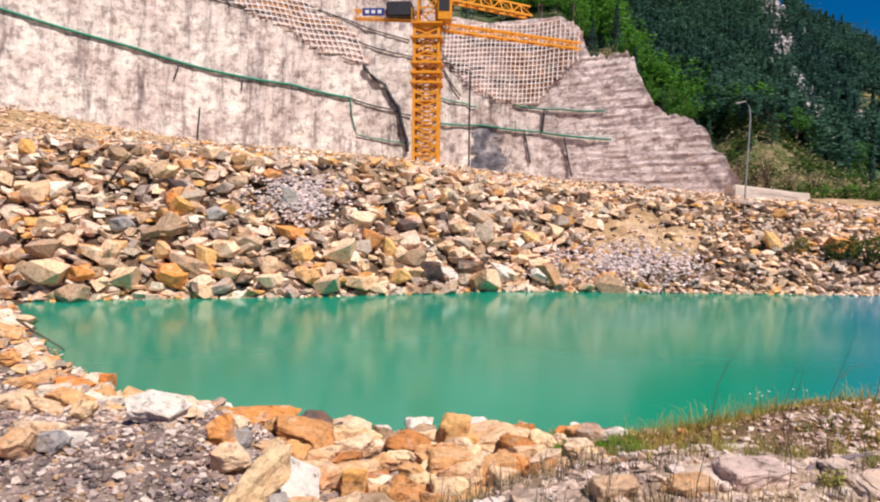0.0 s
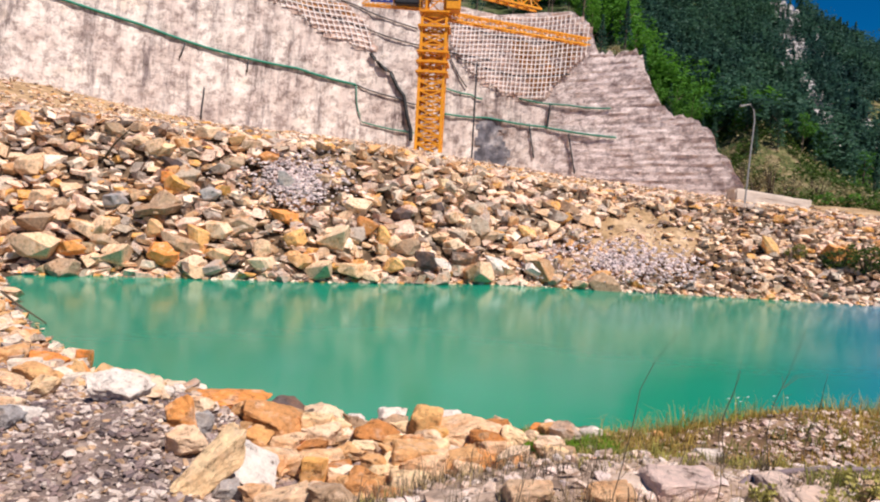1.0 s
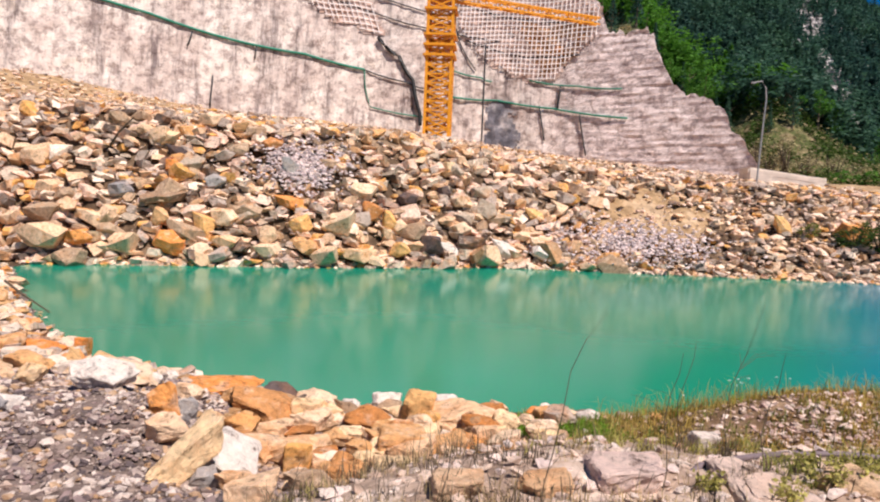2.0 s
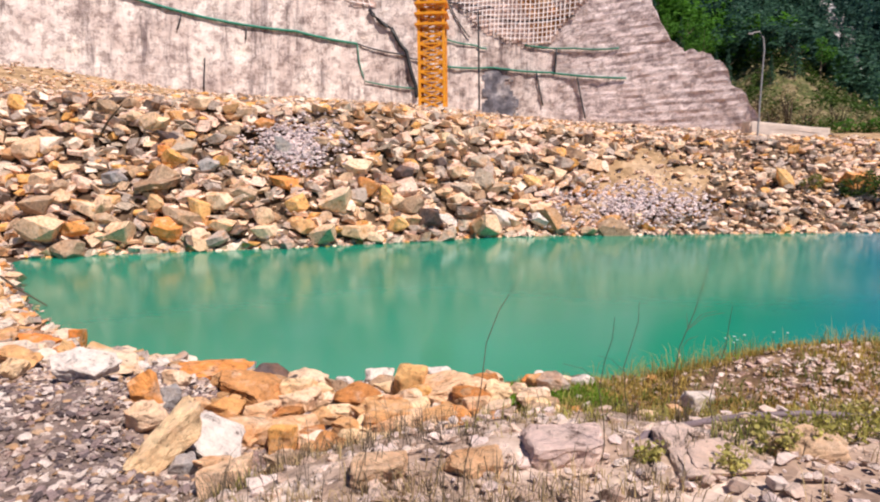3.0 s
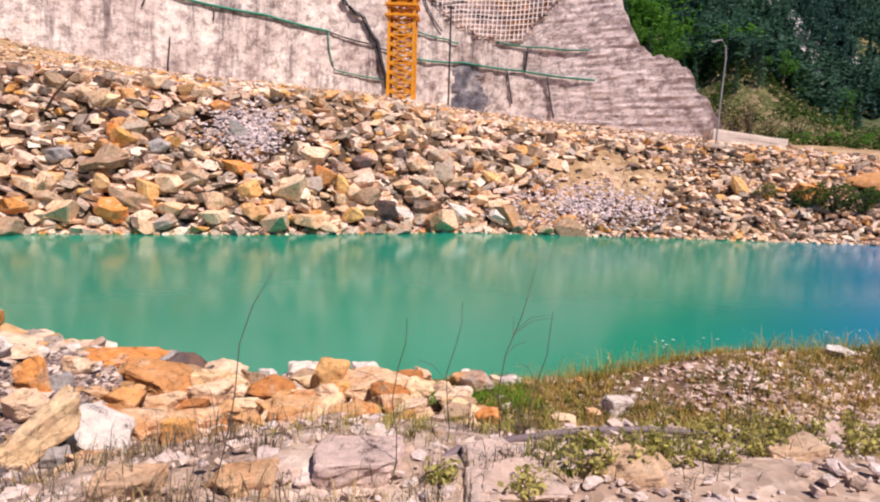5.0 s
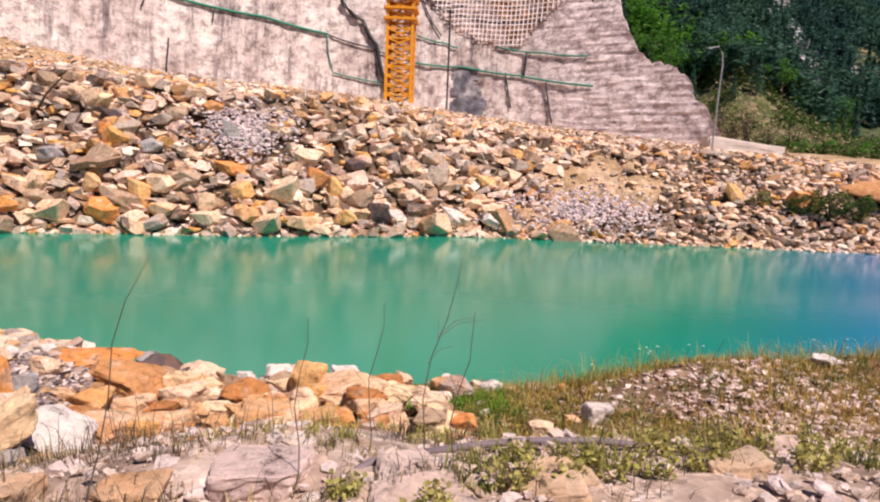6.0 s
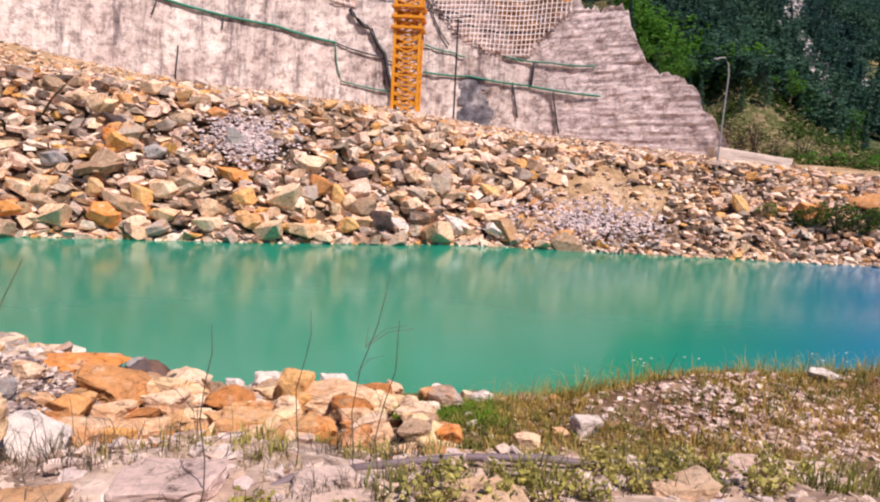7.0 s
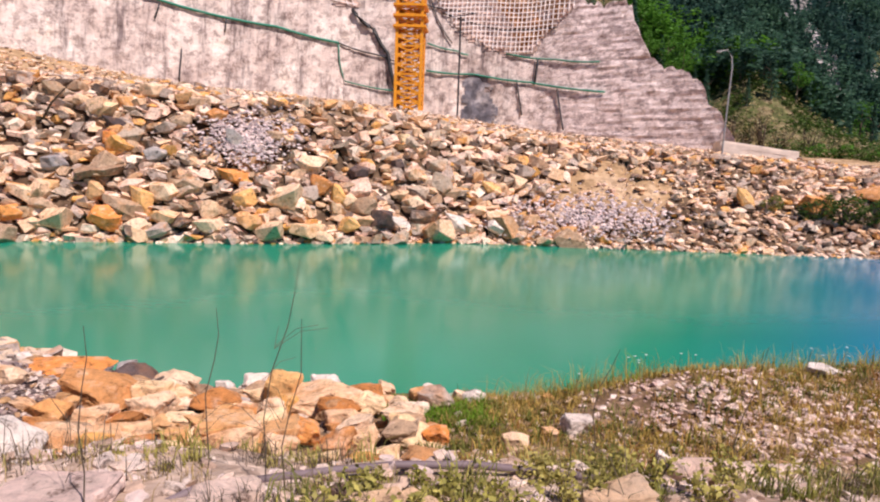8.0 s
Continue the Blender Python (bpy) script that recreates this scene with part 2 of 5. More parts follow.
leaf_near = leaf_material("broad_leaves", (0.040, 0.14, 0.020), (0.12, 0.31, 0.035), 0.10, 0.75, 1.25)
# Distance haze is mixed into this leaf colour: bluer, with less contrast.
leaf_hazy = leaf_material("hazy_forest_leaves", (0.022, 0.070, 0.080), (0.075, 0.170, 0.095), 0.03, 0.85, 1.15)
leaf_bush = leaf_material("bush_leaves", (0.03, 0.08, 0.012), (0.09, 0.15, 0.03), 1.5)
grass_green = leaf_material("green_grass", (0.11, 0.15, 0.025), (0.28, 0.27, 0.08), 2.2)
grass_dry = leaf_material("dry_grass", (0.36, 0.25, 0.09), (0.55, 0.40, 0.18), 1.2)
grass_rust = leaf_material("rusty_weeds", (0.42, 0.19, 0.06), (0.46, 0.30, 0.10), 1.6)


# ---- shape of the land ----
def smooth(a, b, v):
    t = np.clip((v - a) / (b - a), 0, 1)
    return t * t * (3 - 2 * t)


def near_shore(x):
    return np.interp(x, [-13.4, -10.1, -7.4, -6.2, -5, -3.3, -2, -0.4, 1.8, 3.9, 6.6, 10, 16, 45], [23.0, 19, 15.9, 14.8, 13.6, 12.9, 12.7, 12.1, 12.4, 12.5, 12.9, 13.6, 15, 18])


def far_shore(x):
    return np.interp(x, [-13.4, -11.2, -7.7, -4.6, -0.9, 2.4, 5.8, 14, 18, 22, 45], [24.0, 24.7, 25.7, 26.5, 28.0, 29.4, 29.7, 30.2, 30.4, 30.2, 29])


def wall_line(x):
    return np.interp(x, [-80, -45, -28, -12, 2, 8, 14, 20, 24, 27], [44, 61, 70, 76, 76.3, 75.2, 72.3, 68.5, 65.3, 61])


def wall_foot(x):
    return np.interp(x, [-80, -41, -33, -24, -14, -7, -2, 4, 9.4, 18.5, 23, 40, 70], [13, 11.8, 10.3, 9.2, 8.9, 8.3, 7.6, 6.9, 6.2, 5.2, 4.7, 4.2, 3.5])


def wall_top(x):
    return np.interp(x, [-80, -6, -5, -3.1, 2, 6.8, 9.7, 11.5, 12.1, 12.5, 13, 16.5, 17.5, 18.7, 22, 23, 24.9], [34, 27.5, 26.2, 24.5, 23.6, 23.8, 23.8, 22.4, 20.5, 18.9, 18.9, 18.7, 15.5, 12.9, 11.5, 9.1, 5.6])


def crest(x):
    return np.interp(x, [-30, -14, -9.7, -5, -2.4, 0, 3.8, 7.2, 13, 15.4, 18, 30], [6.2, 5.6, 5.4, 5.25, 5.1, 4.8, 4.35, 4.0, 3.8, 3.65, 3.4, 3.0])


def crest_run(x):
    return np.interp(x, [-30, -5, 0, 7, 14, 30], [3.4, 3.6, 4.2, 5.6, 5.0, 5.0])


def fbm(x, y, seed=0):
    """Cheap smooth noise from sines, about -1 to 1."""
    s = seed * 1.7
    return (np.sin(x * 1.31 + y * 0.71 + s) + np.sin(-x * 0.83 + y * 1.57 + 2.1 + s) + 0.6 * np.sin(x * 2.9 + y * 2.3 + s * 3) + 0.5 * np.sin(x * 4.7 - y * 3.9 + s)) / 3.1


def height(x, y):
    x, y = np.asarray(x, float), np.asarray(y, float)
    ns, fs = near_shore(x), far_shore(x)
    d = (ns - y) * np.interp(x, [-13, -6, -3, 0], [0.6, 0.68, 0.9, 1.0])
    left = np.interp(d, [0, 1, 2, 3.6, 4.8, 6, 8, 10, 60], [0, 0.36, 0.70, 1.15, 1.0, 0.95, 1.75, 1.9, 2.0])
    mid = np.interp(d, [0, 1, 2, 3, 4, 5, 6, 6.9, 7.4, 7.9, 9, 11, 60], [0, 0.22, 0.38, 0.52, 0.65, 1.02, 1.60, 2.30, 2.42, 2.44, 2.2, 2.05, 2.0])
    right = np.interp(d, [0, 0.5, 1.4, 2.2, 3, 4, 5, 6, 6.6, 7.2, 8.8, 11, 60], [0, 0.48, 0.88, 0.82, 0.72, 0.85, 1.20, 1.82, 2.22, 2.38, 2.2, 2.05, 2.0])
    brow = smooth(4.2, 5.6, d)
    wl, wr = (1 - smooth(-2.0, 0.2, x)) * (1 - brow) + (1 - smooth(-0.6, 2.2, x)) * brow, smooth(3.4, 6.2, x)
    near = left * wl + right * wr + mid * (1 - wl - wr)
    near = near + 0.05 * fbm(x * 1.7, y * 1.7) * smooth(0, 1.5, d)
    e = y - fs
    run, top, foot, wy = crest_run(x), crest(x), wall_foot(x), wall_line(x)
    climb = np.interp(e / run, [0, 0.25, 1.0, 1.25, 1.6], [0, 0.27, 0.95, 1.0, 1.03]) * top
    back = np.clip((y - fs - run * 1.6) / np.maximum(wy - fs - run * 1.6, 1), 0, 1)
    far = climb + (foot - top * 1.03) * back + 0.14 * fbm(x * 0.9, y * 0.9, 3) * smooth(0.3, 2, e)
    behind = smooth(2.4, 3.6, y - wy)
    up = wall_top(x) - 0.4 + 0.45 * np.maximum(0, y - wy - 3) - 0.2 * np.maximum(0, y - 190)
    ridge = -5.5 + 327 * (0.296 - 0.47 * (x / np.maximum(y, 60) - 0.461))
    ridge = np.maximum(ridge + 3.0 * fbm(x * 0.11, y * 0.02, 9), 6)
    rise = np.clip((y - 180) / 150, 0, 1) + 0.035 * fbm(x * 0.045, y * 0.03, 14) * smooth(185, 230, y) * (1 - smooth(290, 325, y))
    open_hill = foot + np.interp(y, [62, 100, 180], [0, 3.5, 7.5]) + (ridge - 12) * rise - 0.6 * np.maximum(0, y - 332)
    spur = 6.5 * np.exp(-((x - 29) / 6.5) ** 2) * smooth(61, 74, y) * (1 - smooth(84, 112, y))
    side = smooth(17, 30, x)
    hill = up * (1 - side) + (open_hill + spur) * side + 0.9 * fbm(x * 0.12, y * 0.12, 5) * smooth(4, 30, y - wy)
    far = far * (1 - behind) + hill * behind
    depth = np.minimum(y - ns, fs - y)
    bed = -np.interp(depth, [0, 1.5, 5], [0.0, 0.8, 1.8])
    pond = (y > ns) & (y < fs) & (x > -13.4)
    mid_y = 0.5 * (ns + fs)
    return np.where(pond, bed, np.where(y <= mid_y, near, far))


def ground_at(x, y):
    return float(height(x, y))


def part(name, bm, mat, parent=None, label="", smooth_faces=False):
    """Links a bmesh as one mesh object, under a thing if one is given."""
    me = bpy.data.meshes.new(name)
    bm.to_mesh(me)
    bm.free()
    me.materials.append(mat)
    if smooth_faces:
        me.polygons.foreach_set("use_smooth", [True] * len(me.polygons))
    ob = new(name, me)
    if parent:
        ob.parent = parent
    if label:
        tagged(ob, label)
    return ob


def raw(name, verts, faces, mats, parent=None):
    me = bpy.data.meshes.new(name)
    me.from_pydata(verts, [], faces)
    for m in mats if isinstance(mats, (list, tuple)) else (mats,):
        me.materials.append(m)
    ob = new(name, me)
    if parent:
        ob.parent = parent
    return ob


def steps(*runs):
    out = []
    for a, b, s in runs:
        out += list(np.arange(a, b, s))
    return np.array(out + [runs[-1][1]])


# ---- ground ----
def build_ground():
    xs = steps((-900, -100, 100), (-100, -20, 4), (-20, -15, 0.5), (-15, 24, 0.22), (24, 60, 1.5), (60, 260, 5), (260, 900, 80))
    ys = steps((-600, -60, 60), (-60, -4, 4), (-4, 3, 0.5), (3, 14, 0.16), (14, 24, 0.6), (24, 37, 0.22), (37, 64, 1.2), (64, 84, 0.8), (84, 345, 4.5), (345, 900, 80))
    X, Y = np.meshgrid(xs, ys)
    Z = height(X, Y)
    jig = np.random.RandomState(4).normal(0, 1, X.shape)
    Z = Z + np.where((Y < 13) & (Y > 3) & (np.abs(X) < 20), 0.012, 0.0) * jig + np.where((Y > 31) & (Y < 37) & (np.abs(X) < 20), 0.05, 0) * jig
    nx, ny = len(xs), len(ys)
    verts = np.stack([X, Y, Z], -1).reshape(-1, 3)
    i = np.arange(nx * ny).reshape(ny, nx)
    quads = np.stack([i[:-1, :-1], i[:-1, 1:], i[1:, 1:], i[1:, :-1]], -1).reshape(-1, 4)
    ob = raw("ground", verts.tolist(), quads.tolist(), [soil_rubble_shaded, tan_soil, soil_near, soil_near, soil_hill, soil_bed, soil_meadow])
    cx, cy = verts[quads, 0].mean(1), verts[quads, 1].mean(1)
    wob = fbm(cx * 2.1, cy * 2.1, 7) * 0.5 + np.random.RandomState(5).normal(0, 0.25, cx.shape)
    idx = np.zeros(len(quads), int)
    nearside = cy < near_shore(cx)
    idx[nearside] = 2
    idx[(cy > near_shore(cx)) & (cy < far_shore(cx)) & (cx > -13.4)] = 5
    idx[cy - wall_line(cx) > 2.2] = 4
    idx[(cx > 0.525 * cy) & (cx < 0.60 * cy) & (cy > 205) & (cy < 258)] = 6
    idx[(cx > 24) & (cy > 52) & (cy < 72) & (cy - wall_line(cx) > -3)] = 6
    along = (cy - far_shore(cx) + 0.15) / (crest_run(cx) * 1.05)
    idx[(np.hypot((cx - 8.6) / 2.9, (along - 0.55) / 0.34) + 0.25 * wob < 1) | ((along > 1.35) & (cy - wall_line(cx) < 2) & ~nearside)] = 1
    idx[(np.hypot((cx - 24.5) / 2.6, (cy - 61) / 6) + 0.3 * wob < 1)] = 1
    ob.data.polygons.foreach_set("material_index", idx)
    ob.data.polygons.foreach_set("use_smooth", [True] * len(quads))
    return tagged(ob, "stony brown ground sloping round a pond up to forested hills", "ground", kind="structure")


build_ground()


def build_water():
    xs = np.concatenate([np.arange(-13.6, 46, 0.8)])
    verts, faces = [], []
    for x in xs:
        verts += [(x, float(near_shore(x)) - 0.6, 0.0), (x, float(far_shore(x)) + 0.6, 0.0)]
    for k in range(len(xs) - 1):
        faces.append((2 * k, 2 * k + 2, 2 * k + 3, 2 * k + 1))
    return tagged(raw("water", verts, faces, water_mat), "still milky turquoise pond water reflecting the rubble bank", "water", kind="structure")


build_water()


# ---- cut slope wall ----
def wall_surface(X, Z):
    """The y of the rough face at x and z."""
    X, Z = np.asarray(X, float), np.asarray(Z, float)
    rough = 0.10 + 0.05 * smooth(8, 14, X)
    Y = wall_line(X) + 0.12 * (Z - 7)
    right = smooth(7, 13, X)
    Y = Y + rough * (fbm(X * 0.8, Z * 1.1, 2) + 0.7 * fbm(X * 2.3, Z * 3.1, 4)) * (1 - 0.7 * right) + 0.07 * right * fbm(X * 0.5, Z * 5.2, 6)
    row = np.floor(Z / 0.85 + 0.08 * np.sin(X * 0.4))
    block = np.floor(X / 1.5 + 0.37 * row)
    step = np.sin(block * 12.99 + row * 78.2) * 43758.5
    return Y - 0.08 * right * (step - np.floor(step)) - 0.035 * right * (row - Z / 0.85)


def build_wall():
    rs = np.random.RandomState(8)
    us = np.concatenate([np.arange(-80, -44, 1.5), np.arange(-44, 25.0, 0.3)])
    levels = np.arange(3.0, 34.3, 0.28)
    nv = len(levels)
    X = np.repeat(us[:, None], nv, 1)
    lo, hi = wall_foot(us)[:, None] - 1.4, wall_top(us)[:, None]
    hi = hi + (0.30 * fbm(us * 1.9, us * 0.0, 3) + 0.5 * rs.uniform(-1, 1, len(us)))[:, None] * (us[:, None] > 11.5)
    Z = np.clip(levels[None, :], lo, hi)
    Y = wall_surface(X, Z) + 0.03 * fbm(X * 9.1, Z * 8.3, 12)
    front = np.stack([X, Y, Z], -1)
    back = front + np.array([0, 3.4, 0])
    verts = np.concatenate([front.reshape(-1, 3), back[:, -1].reshape(-1, 3), back[:, 0].reshape(-1, 3)])
    n = len(us)
    i = np.arange(n * nv).reshape(n, nv)
    quads = np.stack([i[:-1, :-1], i[1:, :-1], i[1:, 1:], i[:-1, 1:]], -1).reshape(-1, 4)
    tall = np.ptp(verts[quads, 2], axis=1) > 0.02
    quads = quads[tall].tolist()
    bt, bb = n * nv, n * nv + n
    for k in range(n - 1):
        quads.append((int(i[k, -1]), int(i[k + 1, -1]), bt + k + 1, bt + k))
        quads.append((bt + k, bt + k + 1, bb + k + 1, bb + k))
    ob = raw("wall_slope", verts.tolist(), quads, wall_mat)
    ob.data.polygons.foreach_set("use_smooth", [verts[q[0]][0] < 7 for q in quads])
    return tagged(ob, "tall sprayed concrete cut slope with dark runs and strata", "retaining wall", kind="structure")


build_wall()


def inside(poly, x, z):
    """Whether (x, z) lies in a polygon."""
    hit = False
    for (xa, za), (xb, zb) in zip(poly, poly[1:] + poly[:1]):
        if (za > z) != (zb > z) and x < (xb - xa) * (z - za) / (zb - za) + xa:
            hit = not hit
    return hit


def wall_patch(name, poly, mat, label, step=0.3, proud=0.07, ragged=0.5, keep=1.0):
    """A ragged sheet of bare soil or wet rock on the face."""
    rs = np.random.RandomState(len(name))
    x0, x1 = min(p[0] for p in poly), max(p[0] for p in poly)
    z0, z1 = min(p[1] for p in poly), max(p[1] for p in poly)
    xs, zs = np.arange(x0, x1 + step, step), np.arange(z0, z1 + step, step)
    verts, faces = [], []
    for x in xs:
        for z in zs:
            verts.append((x, float(wall_surface(x, z)) - proud - 0.05 * rs.rand(), z))
    nz = len(zs)
    for a in range(len(xs) - 1):
        for b in range(nz - 1):
            cx, cz = xs[a] + step / 2, zs[b] + step / 2
            wob = ragged * float(fbm(cx * 1.9, cz * 1.9, 9))
            if inside(poly, cx + wob, cz + wob * 0.7) and float(fbm(cx * 0.9, cz * 1.3, 11)) < keep:
                k = a * nz + b
                faces.append((k, k + nz, k + nz + 1, k + 1))
    ob = raw(name, verts, faces, mat)
    ob.data.polygons.foreach_set("use_smooth", [True] * len(faces))
    return tagged(ob, label, "slope", kind="structure")


NET_RIGHT = [(-3.4, 24.0), (1.9, 23.3), (6.8, 23.6), (9.7, 23.7), (11.7, 21.6), (11.4, 18.9), (8.9, 16.4), (7.2, 14.1), (3.3, 14.8), (-0.4, 16.7), (-3.0, 19.8)]
NET_LEFT = [(-27, 26.8), (-18.2, 25.5), (-12.4, 22.2), (-11.1, 18.6), (-16.9, 20.2), (-19.5, 22.1), (-25.5, 24.4)]
wall_patch("wall_netted_soil", NET_RIGHT, netted_soil, "pinkish brown soil behind the slope net", keep=0.75)
wall_patch("wall_netted_soil", NET_LEFT, netted_soil, "pinkish brown soil behind the slope net", keep=0.6)
wall_patch("wall_soil", [(3.5, 20.8), (11.2, 20.2), (8.9, 16.6), (6.4, 14.8)], stain_mat, "rusty orange soil showing through the slope", keep=0.4, proud=0.13)
wall_patch("wall_soil", [(-26, 26), (-18, 25), (-13, 22.2), (-19, 22.6), (-25, 24.6)], stain_mat, "rusty orange soil showing through the slope", keep=0.2, proud=0.13)
wet_rock = soil_material("wet_rock", (0.06, 0.06, 0.075), (0.17, 0.165, 0.19), (0.48, 0.45, 0.45), 1.6)
wall_patch("wall_seep", [(0.4, 11.6), (1.3, 12.2), (3.2, 12.0), (3.7, 9.5), (4.0, 7.0), (0.3, 7.0)], wet_rock, "dark wet rock seeping at the foot of the slope", keep=0.45)


def tube_mesh(bm, pts, r, sides=5):
    """Adds a tube along points to a bmesh."""
    pts = [Vector(p) for p in pts]
    rings = []
    for k, p in enumerate(pts):
        d = (pts[min(k + 1, len(pts) - 1)] - pts[max(k - 1, 0)]).normalized()
        u = d.orthogonal().normalized()
        w = d.cross(u)
        rk = r[k] if isinstance(r, (list, tuple)) else r
        rings.append([bm.verts.new(p + rk * (u * math.cos(2 * math.pi * j / sides) + w * math.sin(2 * math.pi * j / sides))) for j in range(sides)])
    for a, b in zip(rings, rings[1:]):
        for j in range(sides):
            bm.faces.new((a[j], a[(j + 1) % sides], b[(j + 1) % sides], b[j]))
    bm.faces.new(rings[0][::-1])
    bm.faces.new(rings[-1])
    return bm


def slope_net(poly, label, dx, dz, slant):
    """A cord net pinned on the face: uprights and cross cords, each sagging a little."""
    rs = np.random.RandomState(int(abs(poly[0][0]) * 10))
    net = tagged(new("slope_net"), label, "net", "nets on the cut slope")
    bm = bmesh.new()
    for across in (False, True):
        lo, hi = (min(p[1] for p in poly), max(p[1] for p in poly)) if across else (min(p[0] for p in poly) - 4, max(p[0] for p in poly) + 4)
        v = lo
        while v < hi:
            run = []
            ts = np.arange(min(p[0] for p in poly), max(p[0] for p in poly), 0.4) if across else np.arange(min(p[1] for p in poly), max(p[1] for p in poly), 0.4)
            for t in ts:
                x, z = (t, v + 0.10 * math.sin(t * 0.8) + slant * 0.15 * t) if across else (v + slant * (t - 18), t)
                if inside(poly, x, z):
                    run.append((x, float(wall_surface(x, z)) - 0.24 - 0.04 * rs.rand(), z))
                elif len(run) > 1:
                    tube_mesh(bm, run, 0.06, 4)
                    run = []
                else:
                    run = []
            if len(run) > 1:
                tube_mesh(bm, run, 0.06, 4)
            v += (dz if across else dx) * rs.uniform(0.9, 1.1)
    tagged(part("cord_mesh", bm, net_mat, net), kind="stuff")
    return net


slope_net(NET_RIGHT, "pale cord net pinned over rusty soil on the slope", 0.46, 0.50, 0.05)
slope_net(NET_LEFT, "pale cord net slanting down the concrete slope", 0.54, 0.56, -0.35)


def wall_line_thing(name, pts, r, mat, label, category, sag=0.12):
    """A hose or cable draped along the face, through points of x and z."""
    run = []
    for (xa, za), (xb, zb) in zip(pts, pts[1:]):
        n = max(2, int(math.hypot(xb - xa, zb - za) / 0.6))
        for k in range(n):
            t = k / n
            x, z = xa + (xb - xa) * t, za + (zb - za) * t - sag * math.sin(math.pi * t)
            run.append((x, float(wall_surface(x, z)) - r - 0.10, z))
    x, z = pts[-1]
    run.append((x, float(wall_surface(x, z)) - r - 0.10, z))
    return tagged(part(name, tube_mesh(bmesh.new(), run, r, 6), mat, smooth_faces=True), label, category)


wall_line_thing("hose", [(-60, 25.2), (-43.4, 21.0), (-33.3, 18.6), (-26.1, 16.9), (-19.1, 16.1), (-13.1, 15.0)], 0.13, green_hose, "long green hose strung across the concrete slope", "hose")
wall_line_thing("hose", [(-13.1, 15.0), (-8.4, 13.8), (-6.4, 13.2)], 0.08, dark_metal, "dark hose running on behind the crane mast", "hose")
wall_line_thing("hose", [(-13.1, 14.9), (-12.9, 13), (-12.3, 11.0), (-6.4, 10.1)], 0.07, green_hose, "thin green hose dropping down the slope", "hose")
wall_line_thing("cable", [(-40, 27.5), (-25.8, 24.5), (-19.3, 23.1), (-12.4, 21.3), (-6.7, 19.8), (1.4, 18.6)], 0.07, dark_metal, "dark cable along the lower edge of a net", "cable")
wall_line_thing("cable", [(-18.8, 25.3), (-13.6, 23.7), (-6.8, 21.6)], 0.07, dark_metal, "dark cable slanting over the slope", "cable")
wall_line_thing("hose", [(-3.6, 15.3), (-0.4, 14.6), (0.8, 14.2)], 0.08, green_hose, "short green hose beside the crane mast", "hose")
wall_line_thing("hose", [(4.8, 14.4), (9.8, 13.7), (14.0, 13.3)], 0.08, green_hose, "green hose under the net", "hose")
wall_line_thing("hose", [(-3.6, 12.4), (1.5, 12.2), (7.5, 11.4), (14.6, 10.3)], 0.10, green_hose, "green hose low on the slope", "hose")
wall_line_thing("cable", [(-3.7, 20.7), (-2.6, 17.8), (-1.0, 15.4)], 0.07, dark_metal, "dark cable at the edge of a net", "cable")
wall_line_thing("cable", [(8.1, 13.8), (7.9, 11.3)], 0.11, dark_metal, "dark cable joining two hoses", "cable", 0)
wall_line_thing("cable", [(-2.6, 22.4), (3.8, 20.9), (11.6, 20.3)], 0.07, dark_metal, "dark cable across the net", "cable")
wall_line_thing("cable", [(-2.2, 18.6), (4.0, 16.9), (9.9, 17.0)], 0.07, dark_metal, "dark cable across the net", "cable")
wall_line_thing("pipe", [(-11.8, 18.6), (-9.4, 16.6), (-7.8, 14.1), (-6.8, 10.4), (-6.7, 9.2)], 0.22, black_hose, "thick black pipe hanging down the slope", "pipe", 0.3)
for drain in ([(-27.7, 13.1), (-27.8, 9.8)], [(-23.8, 16.6), (-23.9, 15.1)], [(-29.6, 17.3), (-30.0, 15.8)], [(6.0, 11.7), (6.7, 8.0)], [(10.1, 10.7), (10.9, 6.5)]):
    wall_line_thing("drain_pipe", drain, 0.08, dark_metal, "thin dark drain pipe on the concrete slope", "pipe", 0)

# ---- slab at the end of the wall ----
def box(x0, x1, y0, y1, z0, z1, r=0.02):
    bm = bmesh.new()
    bmesh.ops.create_cube(bm, size=1, matrix=Matrix.Translation(((x0 + x1) / 2, (y0 + y1) / 2, (z0 + z1) / 2)) @ Matrix.Diagonal((x1 - x0, y1 - y0, z1 - z0, 1)))
    if r:
        bmesh.ops.bevel(bm, geom=bm.edges[:], offset=r, segments=2, affect="EDGES")
    return bm


def beam(a, b, r):
    """A square bar from a to b."""
    return tube_mesh(bmesh.new(), [a, b], r, 4)


def build_slab():
    bm = box(-2.6, 2.2, -1.5, 1.5, -0.9, 0.55, 0.12)
    bmesh.ops.subdivide_edges(bm, edges=bm.edges[:], cuts=4, use_grid_fill=True)
    for v in bm.verts:
        v.co += Vector((0, 0, -0.13 * (v.co.x + 2.6))) * (v.co.z > 0) + 0.05 * noise.noise_vector(v.co * 1.5)
    ob = part("concrete_slab", bm, slab_mat)
    ob.matrix_world = pose(21.3, 50.2, 4.55, 0, 0, -8)
    tagged(ob, "pale concrete slab sloping at the end of the wall", "slab")


build_slab()


